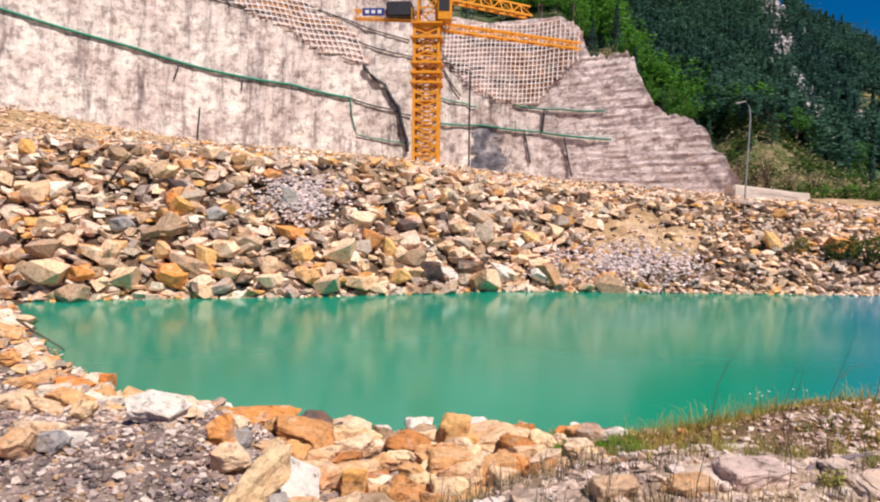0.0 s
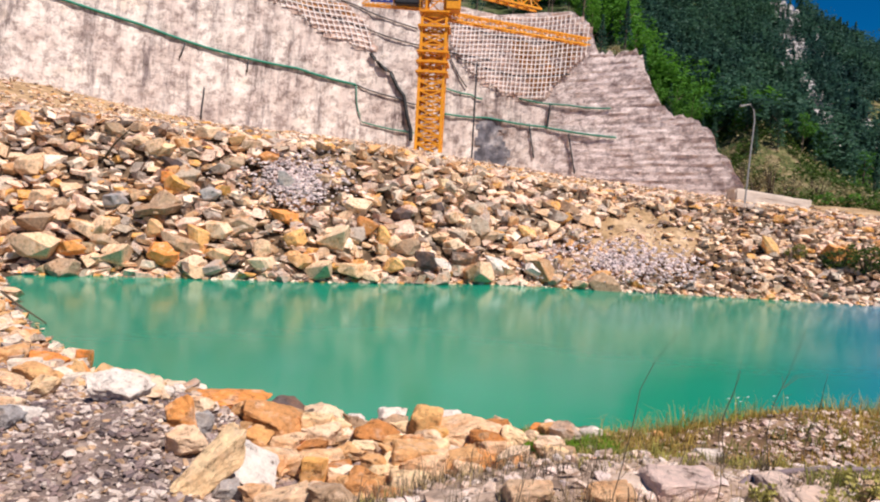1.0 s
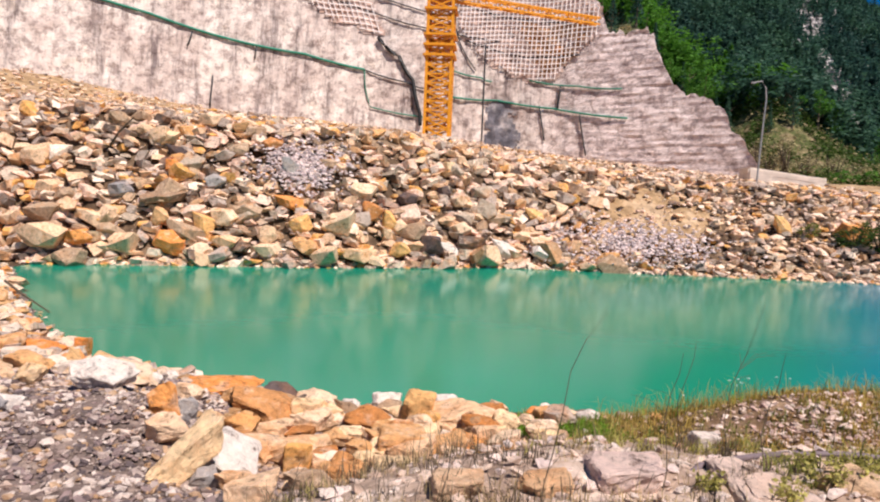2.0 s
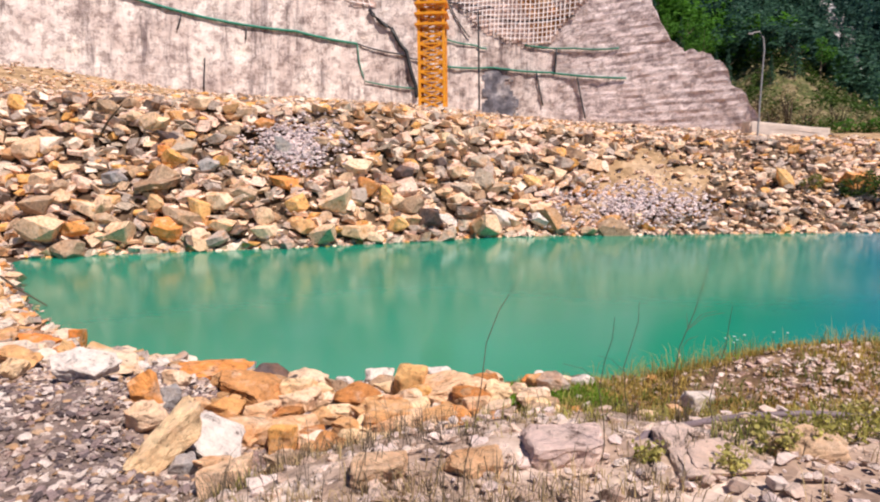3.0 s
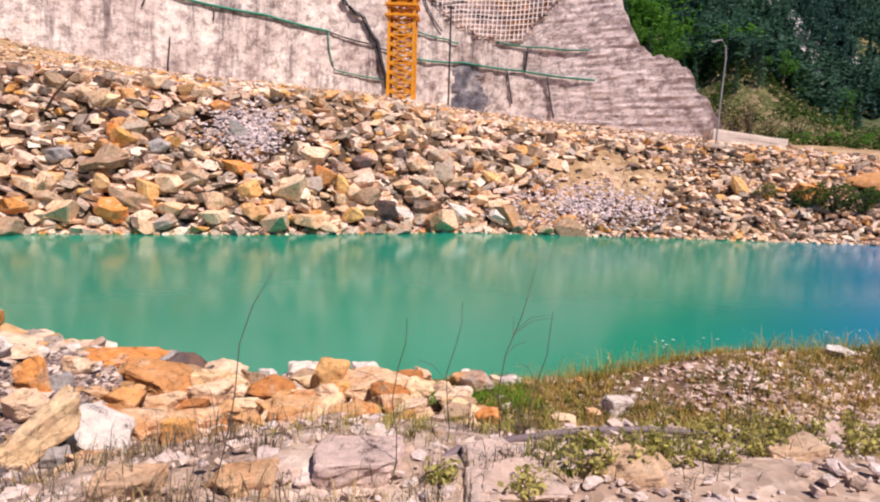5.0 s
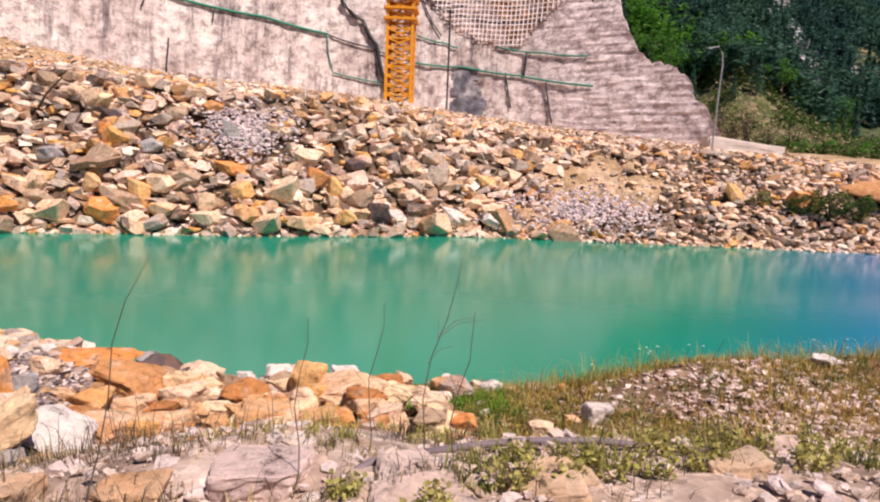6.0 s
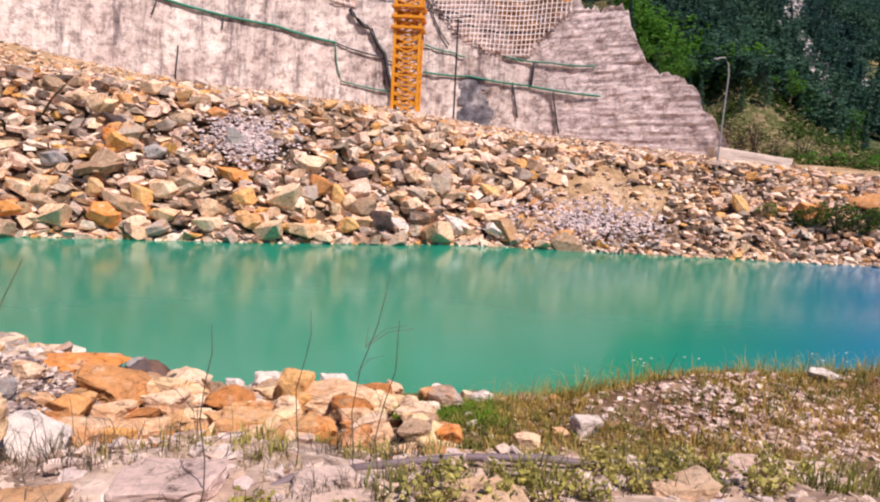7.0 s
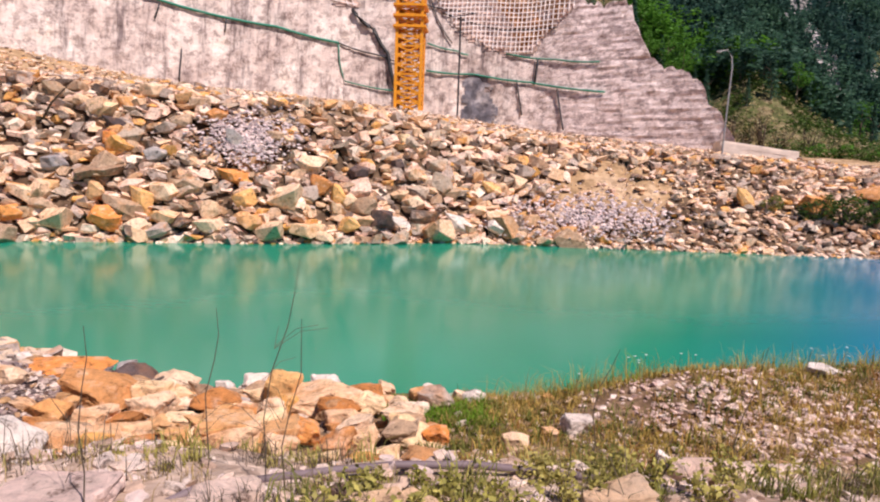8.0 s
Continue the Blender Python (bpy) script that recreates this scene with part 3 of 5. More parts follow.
# ---- tower crane ----
def lattice(parent, name, a, b, half, bays, chord=0.09, web=0.05, triangle=False, double=False):
    """A lattice truss from a to b, as one part a chord and one a bay of webs."""
    a, b = Vector(a), Vector(b)
    d = (b - a).normalized()
    side = d.cross(Vector((0, 0, 1)))
    side = side.normalized() if side.length > 0.05 else Vector((1, 0, 0))
    up = side.cross(d).normalized()
    offs = [-side * half - up * half, side * half - up * half, up * half] if triangle else [-side * half - up * half, side * half - up * half, side * half + up * half, -side * half + up * half]
    for o in offs:
        part(name + "_chord", beam(a + o, b + o, chord), crane_paint, parent)
    n = len(offs)
    for k in range(bays):
        p, q = a + (b - a) * (k / bays), a + (b - a) * ((k + 1) / bays)
        for j in range(n):
            o1, o2 = offs[j], offs[(j + 1) % n]
            part(name + "_strut", beam(p + o1, p + o2, web), crane_paint, parent)
            part(name + "_brace", beam(p + (o1 if k % 2 else o2), q + (o2 if k % 2 else o1), web), crane_paint, parent)
            if double:
                part(name + "_brace", beam(p + (o2 if k % 2 else o1), q + (o1 if k % 2 else o2), web), crane_paint, parent)


def build_crane():
    cx, cy, foot = -3.2, 58.3, ground_at(-3.2, 58.3)
    crane = tagged(new("tower_crane"), "yellow lattice tower crane standing before the cut slope", "crane")
    part("base_block", box(cx - 1.9, cx + 1.9, cy - 1.9, cy + 1.9, foot - 0.8, foot + 0.05, 0.05), slab_mat, crane, "concrete footing block")
    lattice(crane, "mast", (cx, cy, foot), (cx, cy, 17.6), 0.98, 15, 0.16, 0.08, double=True)
    for z in np.arange(foot + 1.0, 17.2, 2.0):
        part("landing", box(cx - 0.8, cx + 0.8, cy - 0.8, cy + 0.8, z, z + 0.06, 0), crane_paint, crane)
    for z in (13.3, 14.1, 14.9, 16.9):
        for sx, sy, ex, ey in ((-1, -1, 1, -1), (1, -1, 1, 1), (1, 1, -1, 1), (-1, 1, -1, -1)):
            part("collar_beam", beam((cx + 1.2 * sx, cy + 1.2 * sy, z), (cx + 1.2 * ex, cy + 1.2 * ey, z), 0.13), crane_paint, crane)
    ladder = part("ladder", beam((cx - 0.25, cy - 0.5, foot), (cx - 0.25, cy - 0.5, 17.6), 0.04), crane_paint, crane)
    bm = beam((cx + 0.25, cy - 0.5, foot), (cx + 0.25, cy - 0.5, 17.6), 0.04)
    part("ladder_rail", bm, crane_paint, ladder)
    for z in np.arange(foot + 0.3, 17.5, 0.35):
        part("rung", beam((cx - 0.25, cy - 0.5, z), (cx + 0.25, cy - 0.5, z), 0.025), crane_paint, ladder)
    part("slewing_ring", tube_mesh(bmesh.new(), [(cx, cy, 17.6), (cx, cy, 17.95)], 1.1, 20), crane_paint, crane)
    part("platform", box(cx - 1.25, cx + 1.25, cy - 1.25, cy + 1.25, 17.95, 18.12, 0.03), crane_paint, crane)
    for sx in (-1, 1):
        for sy in (-1, 1):
            part("railing_post", beam((cx + 1.2 * sx, cy + 1.2 * sy, 18.15), (cx + 1.2 * sx, cy + 1.2 * sy, 19.2), 0.04), crane_paint, crane)
        part("railing", beam((cx + 1.2 * sx, cy - 1.2, 19.15), (cx + 1.2 * sx, cy + 1.2, 19.15), 0.04), crane_paint, crane)
    lattice(crane, "tower_head", (cx, cy, 18.15), (cx, cy, 26.5), 0.72, 7, 0.11, 0.07)
    cab = part("cab", box(cx + 0.85, cx + 2.0, cy - 1.3, cy + 0.1, 18.2, 20.0, 0.08), crane_paint, crane)
    part("cab_window", box(cx + 1.0, cx + 1.85, cy - 1.33, cy - 1.29, 18.9, 19.8, 0.0), dark_metal, cab)
    lattice(crane, "counter_jib", (cx - 0.9, cy, 18.75), (cx - 6.0, cy - 0.4, 18.85), 0.32, 6, 0.07, 0.045)
    part("ballast", box(cx - 3.3, cx - 1.2, cy - 1.1, cy + 0.6, 18.55, 19.75, 0.12), dark_metal, crane, "dark ballast blocks")
    sign = part("sign_board", box(cx - 5.2, cx - 3.4, cy - 1.25, cy - 1.15, 18.55, 19.15, 0.02), blue_paint, crane, "blue board with pale bars")
    for k in range(3):
        part("sign_bar", box(cx - 4.95 + 0.5 * k, cx - 4.65 + 0.5 * k, cy - 1.275, cy - 1.255, 18.72, 18.98, 0), white_paint, sign)
    lattice(crane, "jib", (cx + 0.7, cy, 20.7), (5.4, 62.5, 20.35), 0.45, 9, 0.10, 0.06, True)
    lattice(crane, "lower_jib", (cx + 0.9, cy, 18.0), (10.2, 65.2, 18.0), 0.28, 14, 0.08, 0.05)
    return crane


build_crane()

# ---- poles ----
def build_bent_pole():
    pole = tagged(new("lamp_pole"), "thin grey pole with a bent top on the rubble crest", "pole")
    z = ground_at(14.0, 35.4)
    run = [(14.0, 35.4, z - 0.3), (14.05, 35.4, 6.0), (14.1, 35.4, 7.7), (14.04, 35.4, 8.2), (13.85, 35.4, 8.5), (13.55, 35.4, 8.45)]
    part("shaft", tube_mesh(bmesh.new(), run, [0.045, 0.04, 0.036, 0.033, 0.03, 0.026], 8), pole_grey, pole)
    part("lamp_head", box(13.36, 13.58, 35.34, 35.46, 8.38, 8.46, 0.02), pole_grey, pole)


build_bent_pole()


def build_wall_pole():
    pole = tagged(new("pole"), "tall thin dark pole standing before the concrete slope", "pole")
    z = ground_at(0.15, 71.5)
    part("shaft", tube_mesh(bmesh.new(), [(0.15, 71.5, z - 0.3), (0.1, 71.5, 17.0)], 0.09, 8), dark_metal, pole)
    part("crossarm", beam((-1.2, 71.5, 16.9), (1.4, 71.5, 17.3), 0.05), dark_metal, pole)


build_wall_pole()


# ---- rocks ----
def stone_hull(seed, extra):
    """Corners of an angular stone one unit across: a skewed block with its corners broken off."""
    rs = np.random.RandomState(seed + 100)
    n = np.concatenate([np.eye(3), -np.eye(3), rs.normal(0, 1, (extra, 3))])
    n[:6] += rs.normal(0, 0.14 if 20 <= seed < 30 else 0.30, (6, 3))
    n /= np.linalg.norm(n, axis=1)[:, None]
    d = np.concatenate([rs.uniform(0.36, 0.5, 6), rs.uniform(0.34, 0.47, extra)])
    pts = []
    for tri in itertools.combinations(range(len(n)), 3):
        m = n[list(tri)]
        if abs(np.linalg.det(m)) > 0.05:
            p = np.linalg.solve(m, d[list(tri)])
            if np.all(n @ p <= d + 1e-6):
                pts.append(p)
    pts = np.array(pts)
    lo, hi = pts.min(0), pts.max(0)
    return (pts - (lo + hi) / 2) / (hi - lo)


def rock_bmesh(seed, fine=False):
    """A broken angular stone one unit wide, deep and high."""
    bm = bmesh.new()
    for v in stone_hull(seed, 4 if seed >= 20 else 7 + seed % 5):
        bm.verts.new(v)
    bmesh.ops.remove_doubles(bm, verts=bm.verts[:], dist=0.04)
    bmesh.ops.convex_hull(bm, input=bm.verts[:])
    bmesh.ops.delete(bm, geom=[v for v in bm.verts if not v.link_faces], context="VERTS")
    bmesh.ops.dissolve_limit(bm, angle_limit=radians(8), verts=bm.verts[:], edges=bm.edges[:])
    bmesh.ops.bevel(bm, geom=bm.edges[:], offset=0.035, segments=1, affect="EDGES", clamp_overlap=True)
    bmesh.ops.triangulate(bm, faces=bm.faces[:])
    for v in bm.verts:
        v.co += 0.07 * noise.noise_vector(v.co * 2.5 + Vector((0, seed * 2.7, 0)))
    if fine:
        for cuts in (1, 1, 1):
            long_edges = [e for e in bm.edges if e.calc_length() > 0.09]
            bmesh.ops.subdivide_edges(bm, edges=long_edges, cuts=cuts)
            bmesh.ops.triangulate(bm, faces=bm.faces[:])
        off = Vector((seed * 3.1, 0, 0))
        for v in bm.verts:
            c = v.co.copy()
            ledge = 0.5 - abs((c.z * 3.2 + 0.8 * noise.noise(c * 2 + off)) % 1.0 - 0.5)
            v.co += 0.055 * noise.noise_vector(c * 2.2 + off) + 0.036 * noise.noise_vector(c * 6 + off) + 0.020 * noise.noise_vector(c * 14 + off)
            v.co -= 0.035 * ledge * Vector((c.x, c.y, 0))
    return bm


ROCK_MESHES = {}


def rock_mesh(kind, seed, fine):
    key = (kind, seed, fine)
    if key not in ROCK_MESHES:
        me = bpy.data.meshes.new("rock")
        bm = rock_bmesh(seed, fine)
        bm.to_mesh(me)
        bm.free()
        me.materials.append(ROCKS[kind])
        ROCK_MESHES[key] = me
    return ROCK_MESHES[key]


WORDS = {"rust": "rusty brown", "gold": "golden orange", "brown": "brown", "pink": "pinkish", "tan": "tan", "white": "whitish", "cream": "creamy yellow", "pale": "pale tan", "ochre": "yellow ochre", "orange": "rusty orange", "grey": "bluish grey", "dark": "dark brown", "mixed": "weathered tan"}
rock_rs = np.random.RandomState(21)


FORMS = {"slant": ("slanting", 1.0, 0.8, 0.95, 14, 14, 8), "flat": ("flat-lying", 1.1, 0.9, 0.9, 4, 5, 10), "lean": ("leaning", 0.95, 0.8, 1.05, 16, -24, 15),
         "slab": ("large slab-like", 1.2, 0.85, 0.62, 28, 26, -12), "long": ("long leaning", 1.5, 0.62, 0.62, 4, -26, 62), "block": ("blocky", 0.98, 0.85, 1.15, 5, 4, 10), "bed": ("low weathered", 1.0, 0.75, 0.75, 5, 0, 8)}


def near_rock(kind, x, y, w, h, form=""):
    """A stone w wide and h high, bedded in the near bank."""
    words, a, b, c, rx, ry, rz = FORMS.get(form, ("angular", 1.05, 0.9, 1.0, rock_rs.uniform(-12, 16), rock_rs.uniform(-14, 14), 0))
    ob = new("boulder", rock_mesh(kind, int(rock_rs.randint(20, 26) if form in ("slab", "long", "block", "bed") else rock_rs.randint(0, 14)), True))
    z = ground_at(x, y) + h * (0.12 if form == "bed" else 0.40)
    ob.matrix_world = pose(x, y, z, rx, ry, rz + rock_rs.uniform(-14, 14)) @ Matrix.Diagonal((w * a, w * b, h * c, 1))
    where = "bedded in the path edge" if form == "bed" else "lying on the near bank"
    tagged(ob, f"{words} {WORDS[kind]} boulder {where}", "boulder", "boulders on the near bank")


near_rock("white", -2.10, 9.25, 0.68, 0.42, "slant")
near_rock("pale", -2.25, 9.95, 0.75, 0.26, "flat")
near_rock("white", -1.93, 10.12, 0.19, 0.19)
near_rock("orange", -1.18, 8.87, 0.31, 0.37, "lean")
near_rock("grey", -1.12, 9.12, 0.30, 0.28)
near_rock("pale", -0.92, 8.40, 0.42, 0.32, "slant")
near_rock("white", -0.34, 8.42, 0.56, 0.46, "slab")
near_rock("cream", -0.51, 7.87, 0.50, 0.58, "long")
near_rock("pale", -0.06, 7.92, 0.38, 0.30, "flat")
near_rock("grey", -0.32, 7.84, 0.26, 0.27, "lean")
near_rock("pale", 0.32, 7.09, 0.37, 0.31, "block")
near_rock("orange", -1.52, 10.92, 0.86, 0.24, "flat")
near_rock("dark", -0.82, 11.30, 0.62, 0.34, "slant")
near_rock("ochre", -1.12, 10.52, 0.43, 0.29)
near_rock("rust", -0.70, 10.31, 0.82, 0.38, "slant")
near_rock("pale", -0.39, 11.25, 0.69, 0.34)
near_rock("cream", -0.26, 10.52, 0.42, 0.35, "block")
near_rock("cream", 0.04, 10.62, 0.31, 0.34, "lean")
near_rock("gold", 0.15, 8.78, 0.26, 0.30, "block")
near_rock("rust", 0.50, 10.48, 0.61, 0.34, "slant")
near_rock("gold", 1.01, 11.00, 0.48, 0.47, "block")
near_rock("white", 0.52, 11.74, 0.39, 0.34)
near_rock("white", 1.37, 11.91, 0.44, 0.28)
near_rock("pale", 1.56, 10.82, 0.90, 0.43, "flat")
near_rock("ochre", 1.08, 9.30, 0.53, 0.33, "block")
near_rock("ochre", 1.48, 9.34, 0.46, 0.31, "block")
near_rock("orange", 1.73, 9.46, 0.35, 0.29)
near_rock("white", 2.76, 11.62, 0.38, 0.26)
near_rock("white", 3.27, 11.66, 0.28, 0.25)
near_rock("pale", 2.42, 11.13, 0.32, 0.22)
near_rock("cream", 2.69, 9.85, 0.52, 0.25, "slab")
near_rock("orange", 2.94, 9.84, 0.28, 0.23, "lean")
near_rock("white", 4.33, 10.20, 0.33, 0.21, "block")
near_rock("pale", -0.37, 9.62, 0.44, 0.28)
near_rock("pale", 0.13, 9.39, 0.42, 0.27)
near_rock("cream", 0.42, 9.58, 0.39, 0.24)
near_rock("rust", 0.30, 9.14, 0.32, 0.21)
near_rock("ochre", 0.69, 9.12, 0.34, 0.23)
near_rock("pale", -0.10, 8.88, 0.31, 0.23)
near_rock("pale", 1.06, 8.76, 0.38, 0.21)
near_rock("white", -0.01, 11.97, 0.24, 0.18)
near_rock("grey", 0.66, 10.69, 0.28, 0.18)
near_rock("pale", 1.97, 10.16, 0.38, 0.26)
near_rock("pale", 2.23, 9.69, 0.36, 0.25, "lean")
near_rock("pale", -2.80, 8.16, 0.43, 0.31)
near_rock("pale", -2.79, 8.53, 0.38, 0.26)
near_rock("ochre", -3.90, 10.79, 0.64, 0.38, "slant")
near_rock("cream", -2.95, 9.43, 0.36, 0.26, "lean")
near_rock("orange", -5.18, 13.75, 0.27, 0.38, "block")
near_rock("grey", -4.68, 12.72, 0.35, 0.29)
near_rock("pale", -3.55, 9.70, 0.36, 0.24)
near_rock("orange", -5.28, 12.83, 0.64, 0.30, "flat")
near_rock("ochre", -5.51, 12.29, 0.62, 0.37)
near_rock("pale", -4.04, 9.79, 0.43, 0.28)
near_rock("white", -2.48, 8.48, 0.25, 0.19)
near_rock("grey", -2.57, 8.32, 0.31, 0.22)
near_rock("ochre", -7.02, 13.92, 0.61, 0.36)
near_rock("pale", -6.69, 14.29, 0.55, 0.32)
near_rock("ochre", -8.81, 16.22, 0.66, 0.35)
near_rock("pale", -10.40, 19.01, 0.69, 0.38)
near_rock("white", 4.89, 9.10, 0.21, 0.18, "block")
near_rock("pale", 3.70, 9.78, 0.26, 0.18)
near_rock("pale", 4.06, 10.17, 0.20, 0.13)
near_rock("white", 7.36, 11.62, 0.41, 0.12, "flat")
near_rock("pink", 2.34, 5.03, 0.27, 0.12, "bed")
near_rock("pink", 2.74, 5.10, 0.23, 0.09, "bed")
near_rock("pink", 2.80, 4.95, 0.26, 0.08, "bed")
near_rock("tan", 3.09, 5.04, 0.23, 0.11, "bed")
near_rock("tan", 3.63, 5.22, 0.17, 0.12, "bed")
near_rock("pink", 2.37, 5.02, 0.27, 0.13, "bed")
near_rock("pink", 2.77, 4.93, 0.28, 0.07, "bed")
near_rock("pale", 1.82, 4.83, 0.18, 0.13, "bed")
near_rock("pale", 2.08, 4.90, 0.19, 0.09, "bed")
near_rock("tan", 3.15, 5.10, 0.18, 0.09, "bed")
near_rock("dark", 2.97, 5.22, 0.07, 0.06, "bed")

for k in range(80):
    x = rock_rs.uniform(-9.0, 4.2)
    y = float(near_shore(x)) - abs(rock_rs.normal(0, 1)) * (1.3 if x < 2 else 0.5) - (0.4 if x < -4.5 else 0.0)
    if y < 7.4 or (x < -0.4 and 1.5 < float(near_shore(x)) - y and rock_rs.rand() < 0.5):
        continue
    w = rock_rs.uniform(0.13, 0.30)
    near_rock(rock_rs.choice(["pale", "ochre", "pale", "mixed", "orange", "mixed", "white", "grey"]), x, y, w, w * rock_rs.uniform(0.5, 0.75))
for k in range(150):
    x, y = rock_rs.uniform(-1.0, 2.9), rock_rs.uniform(7.6, 11.6)
    w = rock_rs.uniform(0.18, 0.46)
    if x < 0.2 and y < 8.7 or y > float(near_shore(x)) - 0.5:
        continue
    near_rock(rock_rs.choice(["pale", "ochre", "pale", "ochre", "rust", "mixed", "cream", "brown"]), x, y, w, w * rock_rs.uniform(0.5, 0.75))


def far_spot(x, s):
    """A place on the far rubble slope: s from the water (0) to the crest (1)."""
    y = float(far_shore(x)) - 0.15 + s * float(crest_run(x)) * 1.05
    return x, y, ground_at(x, y)


def far_rock(kind, x, s, w, h, seed, turn, label=""):
    x, y, z = far_spot(x, s)
    ob = new("rubble_rock", rock_mesh(kind, seed, False))
    ob.matrix_world = pose(x, y - 0.1, max(z, -0.05) + h * 0.36, *turn) @ Matrix.Diagonal((w, w * 0.9, h, 1))
    tagged(ob, label or f"{WORDS[kind]} broken rock lying on the far rubble bank", "rock", "rocks on the far rubble bank")


far_rs = np.random.RandomState(33)
LOW_ROCKS = (
    ("orange", -9.41, 0.12, 1.24, 0.90),
    ("pale", -3.82, 0.24, 1.60, 1.05),
    ("rust", -2.83, 0.32, 1.05, 1.00),
    ("gold", -2.15, 0.26, 0.78, 1.04),
    ("orange", -5.84, 0.41, 1.00, 0.52),
    ("gold", -1.66, 0.11, 1.02, 0.68),
    ("ochre", -9.95, 0.26, 0.92, 0.79),
    ("gold", -8.54, 0.22, 0.73, 0.86),
    ("pale", -7.89, 0.28, 1.12, 0.69),
    ("pale", -7.56, 0.14, 1.02, 0.59),
    ("dark", -0.50, 0.12, 1.08, 0.95),
    ("white", 0.15, 0.11, 0.83, 0.78),
    ("white", 2.39, 0.10, 1.04, 0.90),
    ("grey", -8.53, 0.52, 1.02, 0.67),
    ("dark", -10.08, 0.72, 1.06, 0.74),
    ("cream", -10.64, 0.82, 1.17, 0.66),
    ("rust", -6.97, 0.80, 0.96, 0.73),
    ("brown", -10.25, 0.39, 1.73, 0.58),
    ("grey", -5.96, 0.62, 0.85, 0.95),
    ("cream", -0.12, 0.77, 0.86, 0.62),
    ("brown", -1.30, 0.23, 1.35, 0.70),
    ("dark", -0.24, 0.56, 0.65, 0.60),
    ("pale", -3.31, 0.50, 1.15, 0.71),
)
MORE_ROCKS = (
    ("orange", -10.20, 0.63, 0.64, 0.59),
    ("pale", -13.17, 0.12, 1.60, 1.07),
    ("pale", -10.87, 0.11, 1.34, 0.78),
    ("orange", -12.28, 0.14, 1.10, 0.66),
    ("brown", -13.63, 0.27, 1.36, 0.73),
    ("pale", -8.61, 0.10, 1.06, 0.55),
    ("pale", -6.23, 0.10, 1.04, 0.63),
    ("ochre", -4.95, 0.14, 1.09, 0.54),
    ("pale", -3.01, 0.08, 1.26, 0.71),
    ("gold", -5.23, 0.24, 0.76, 0.81),
    ("brown", -7.04, 0.32, 0.99, 0.60),
    ("pale", 0.57, 0.25, 1.03, 0.67),
    ("white", 3.94, 0.11, 1.14, 0.59),
    ("brown", 1.89, 0.34, 1.02, 0.60),
    ("gold", 3.53, 0.43, 0.91, 0.72),
    ("pale", 5.21, 0.16, 0.93, 0.65),
    ("gold", 14.10, 0.46, 0.80, 1.13),
    ("orange", 17.06, 0.42, 1.38, 0.78),
    ("dark", -1.65, 0.46, 0.99, 0.67),
    ("brown", -4.65, 0.70, 0.90, 0.59),
    ("grey", -11.51, 0.42, 0.99, 0.63),
    ("pale", -11.93, 0.25, 1.11, 0.67),
    ("rust", 20.9, 0.55, 3.4, 1.3),
)
for kind, x, s, w, h in LOW_ROCKS + MORE_ROCKS:
    words = "broad rusty orange earth mound on the far bank" if w > 3 else f"large {WORDS[kind]} block lying on the far rubble bank"
    far_rock(kind, x, s, w * 0.95, h, int(far_rs.randint(0, 14)), (far_rs.uniform(-4, 14), far_rs.uniform(-12, 12), far_rs.uniform(-20, 20)), words)
for k in range(254):
    x, s = far_rs.uniform(-17.5, 7.8), 1.10 * (k + far_rs.rand()) / 254
    w = float(np.clip(far_rs.lognormal(-0.18, 0.28), 0.45, 1.35)) * (1.0 - 0.35 * s)
    kind = far_rs.choice(["mixed", "mixed", "mixed", "mixed", "mixed", "pale", "brown", "ochre", "brown", "tan"])
    far_rock(kind, x, s, w, w * far_rs.uniform(0.48, 0.85), int(far_rs.randint(0, 14)), (far_rs.uniform(-16, 22), far_rs.uniform(-22, 22), far_rs.uniform(0, 360)))


def stone_field(name, spots_sizes, mat, label, category, seeds=10, flat=0.55):
    """Many loose stones joined into one mesh: rows of x, y, z, size."""
    rs = np.random.RandomState(len(spots_sizes))
    shapes = []
    for k in range(seeds):
        bm = bmesh.new()
        for v in stone_hull(40 + k, 5 + k % 4):
            bm.verts.new(v)
        bmesh.ops.remove_doubles(bm, verts=bm.verts[:], dist=0.1)
        bmesh.ops.convex_hull(bm, input=bm.verts[:])
        bmesh.ops.delete(bm, geom=[v for v in bm.verts if not v.link_faces], context="VERTS")
        bm.verts.index_update()
        shapes.append((np.array([v.co[:] for v in bm.verts]), [[v.index for v in f.verts] for f in bm.faces]))
        bm.free()
    verts, faces, base = [], [], 0
    for x, y, z, w in spots_sizes:
        sv, sf = shapes[rs.randint(seeds)]
        a = rs.uniform(0, 6.28)
        sx, sy, sz = w * rs.uniform(0.65, 1.05), w * rs.uniform(0.5, 0.85), w * rs.uniform(0.55, 0.95) * flat
        px, py = sv[:, 0] * sx, sv[:, 1] * sy
        tilt = rs.uniform(-0.35, 0.35)
        vx, vy = px * math.cos(a) - py * math.sin(a), px * math.sin(a) + py * math.cos(a)
        verts.append(np.stack([vx + x, vy + y, sv[:, 2] * sz + tilt * vx + z + 0.19 * w], 1))
        faces += [[i + base for i in f] for f in sf]
        base += len(sv)
    return tagged(raw(name, np.concatenate(verts).tolist(), faces, mat), label, category, kind="stuff")


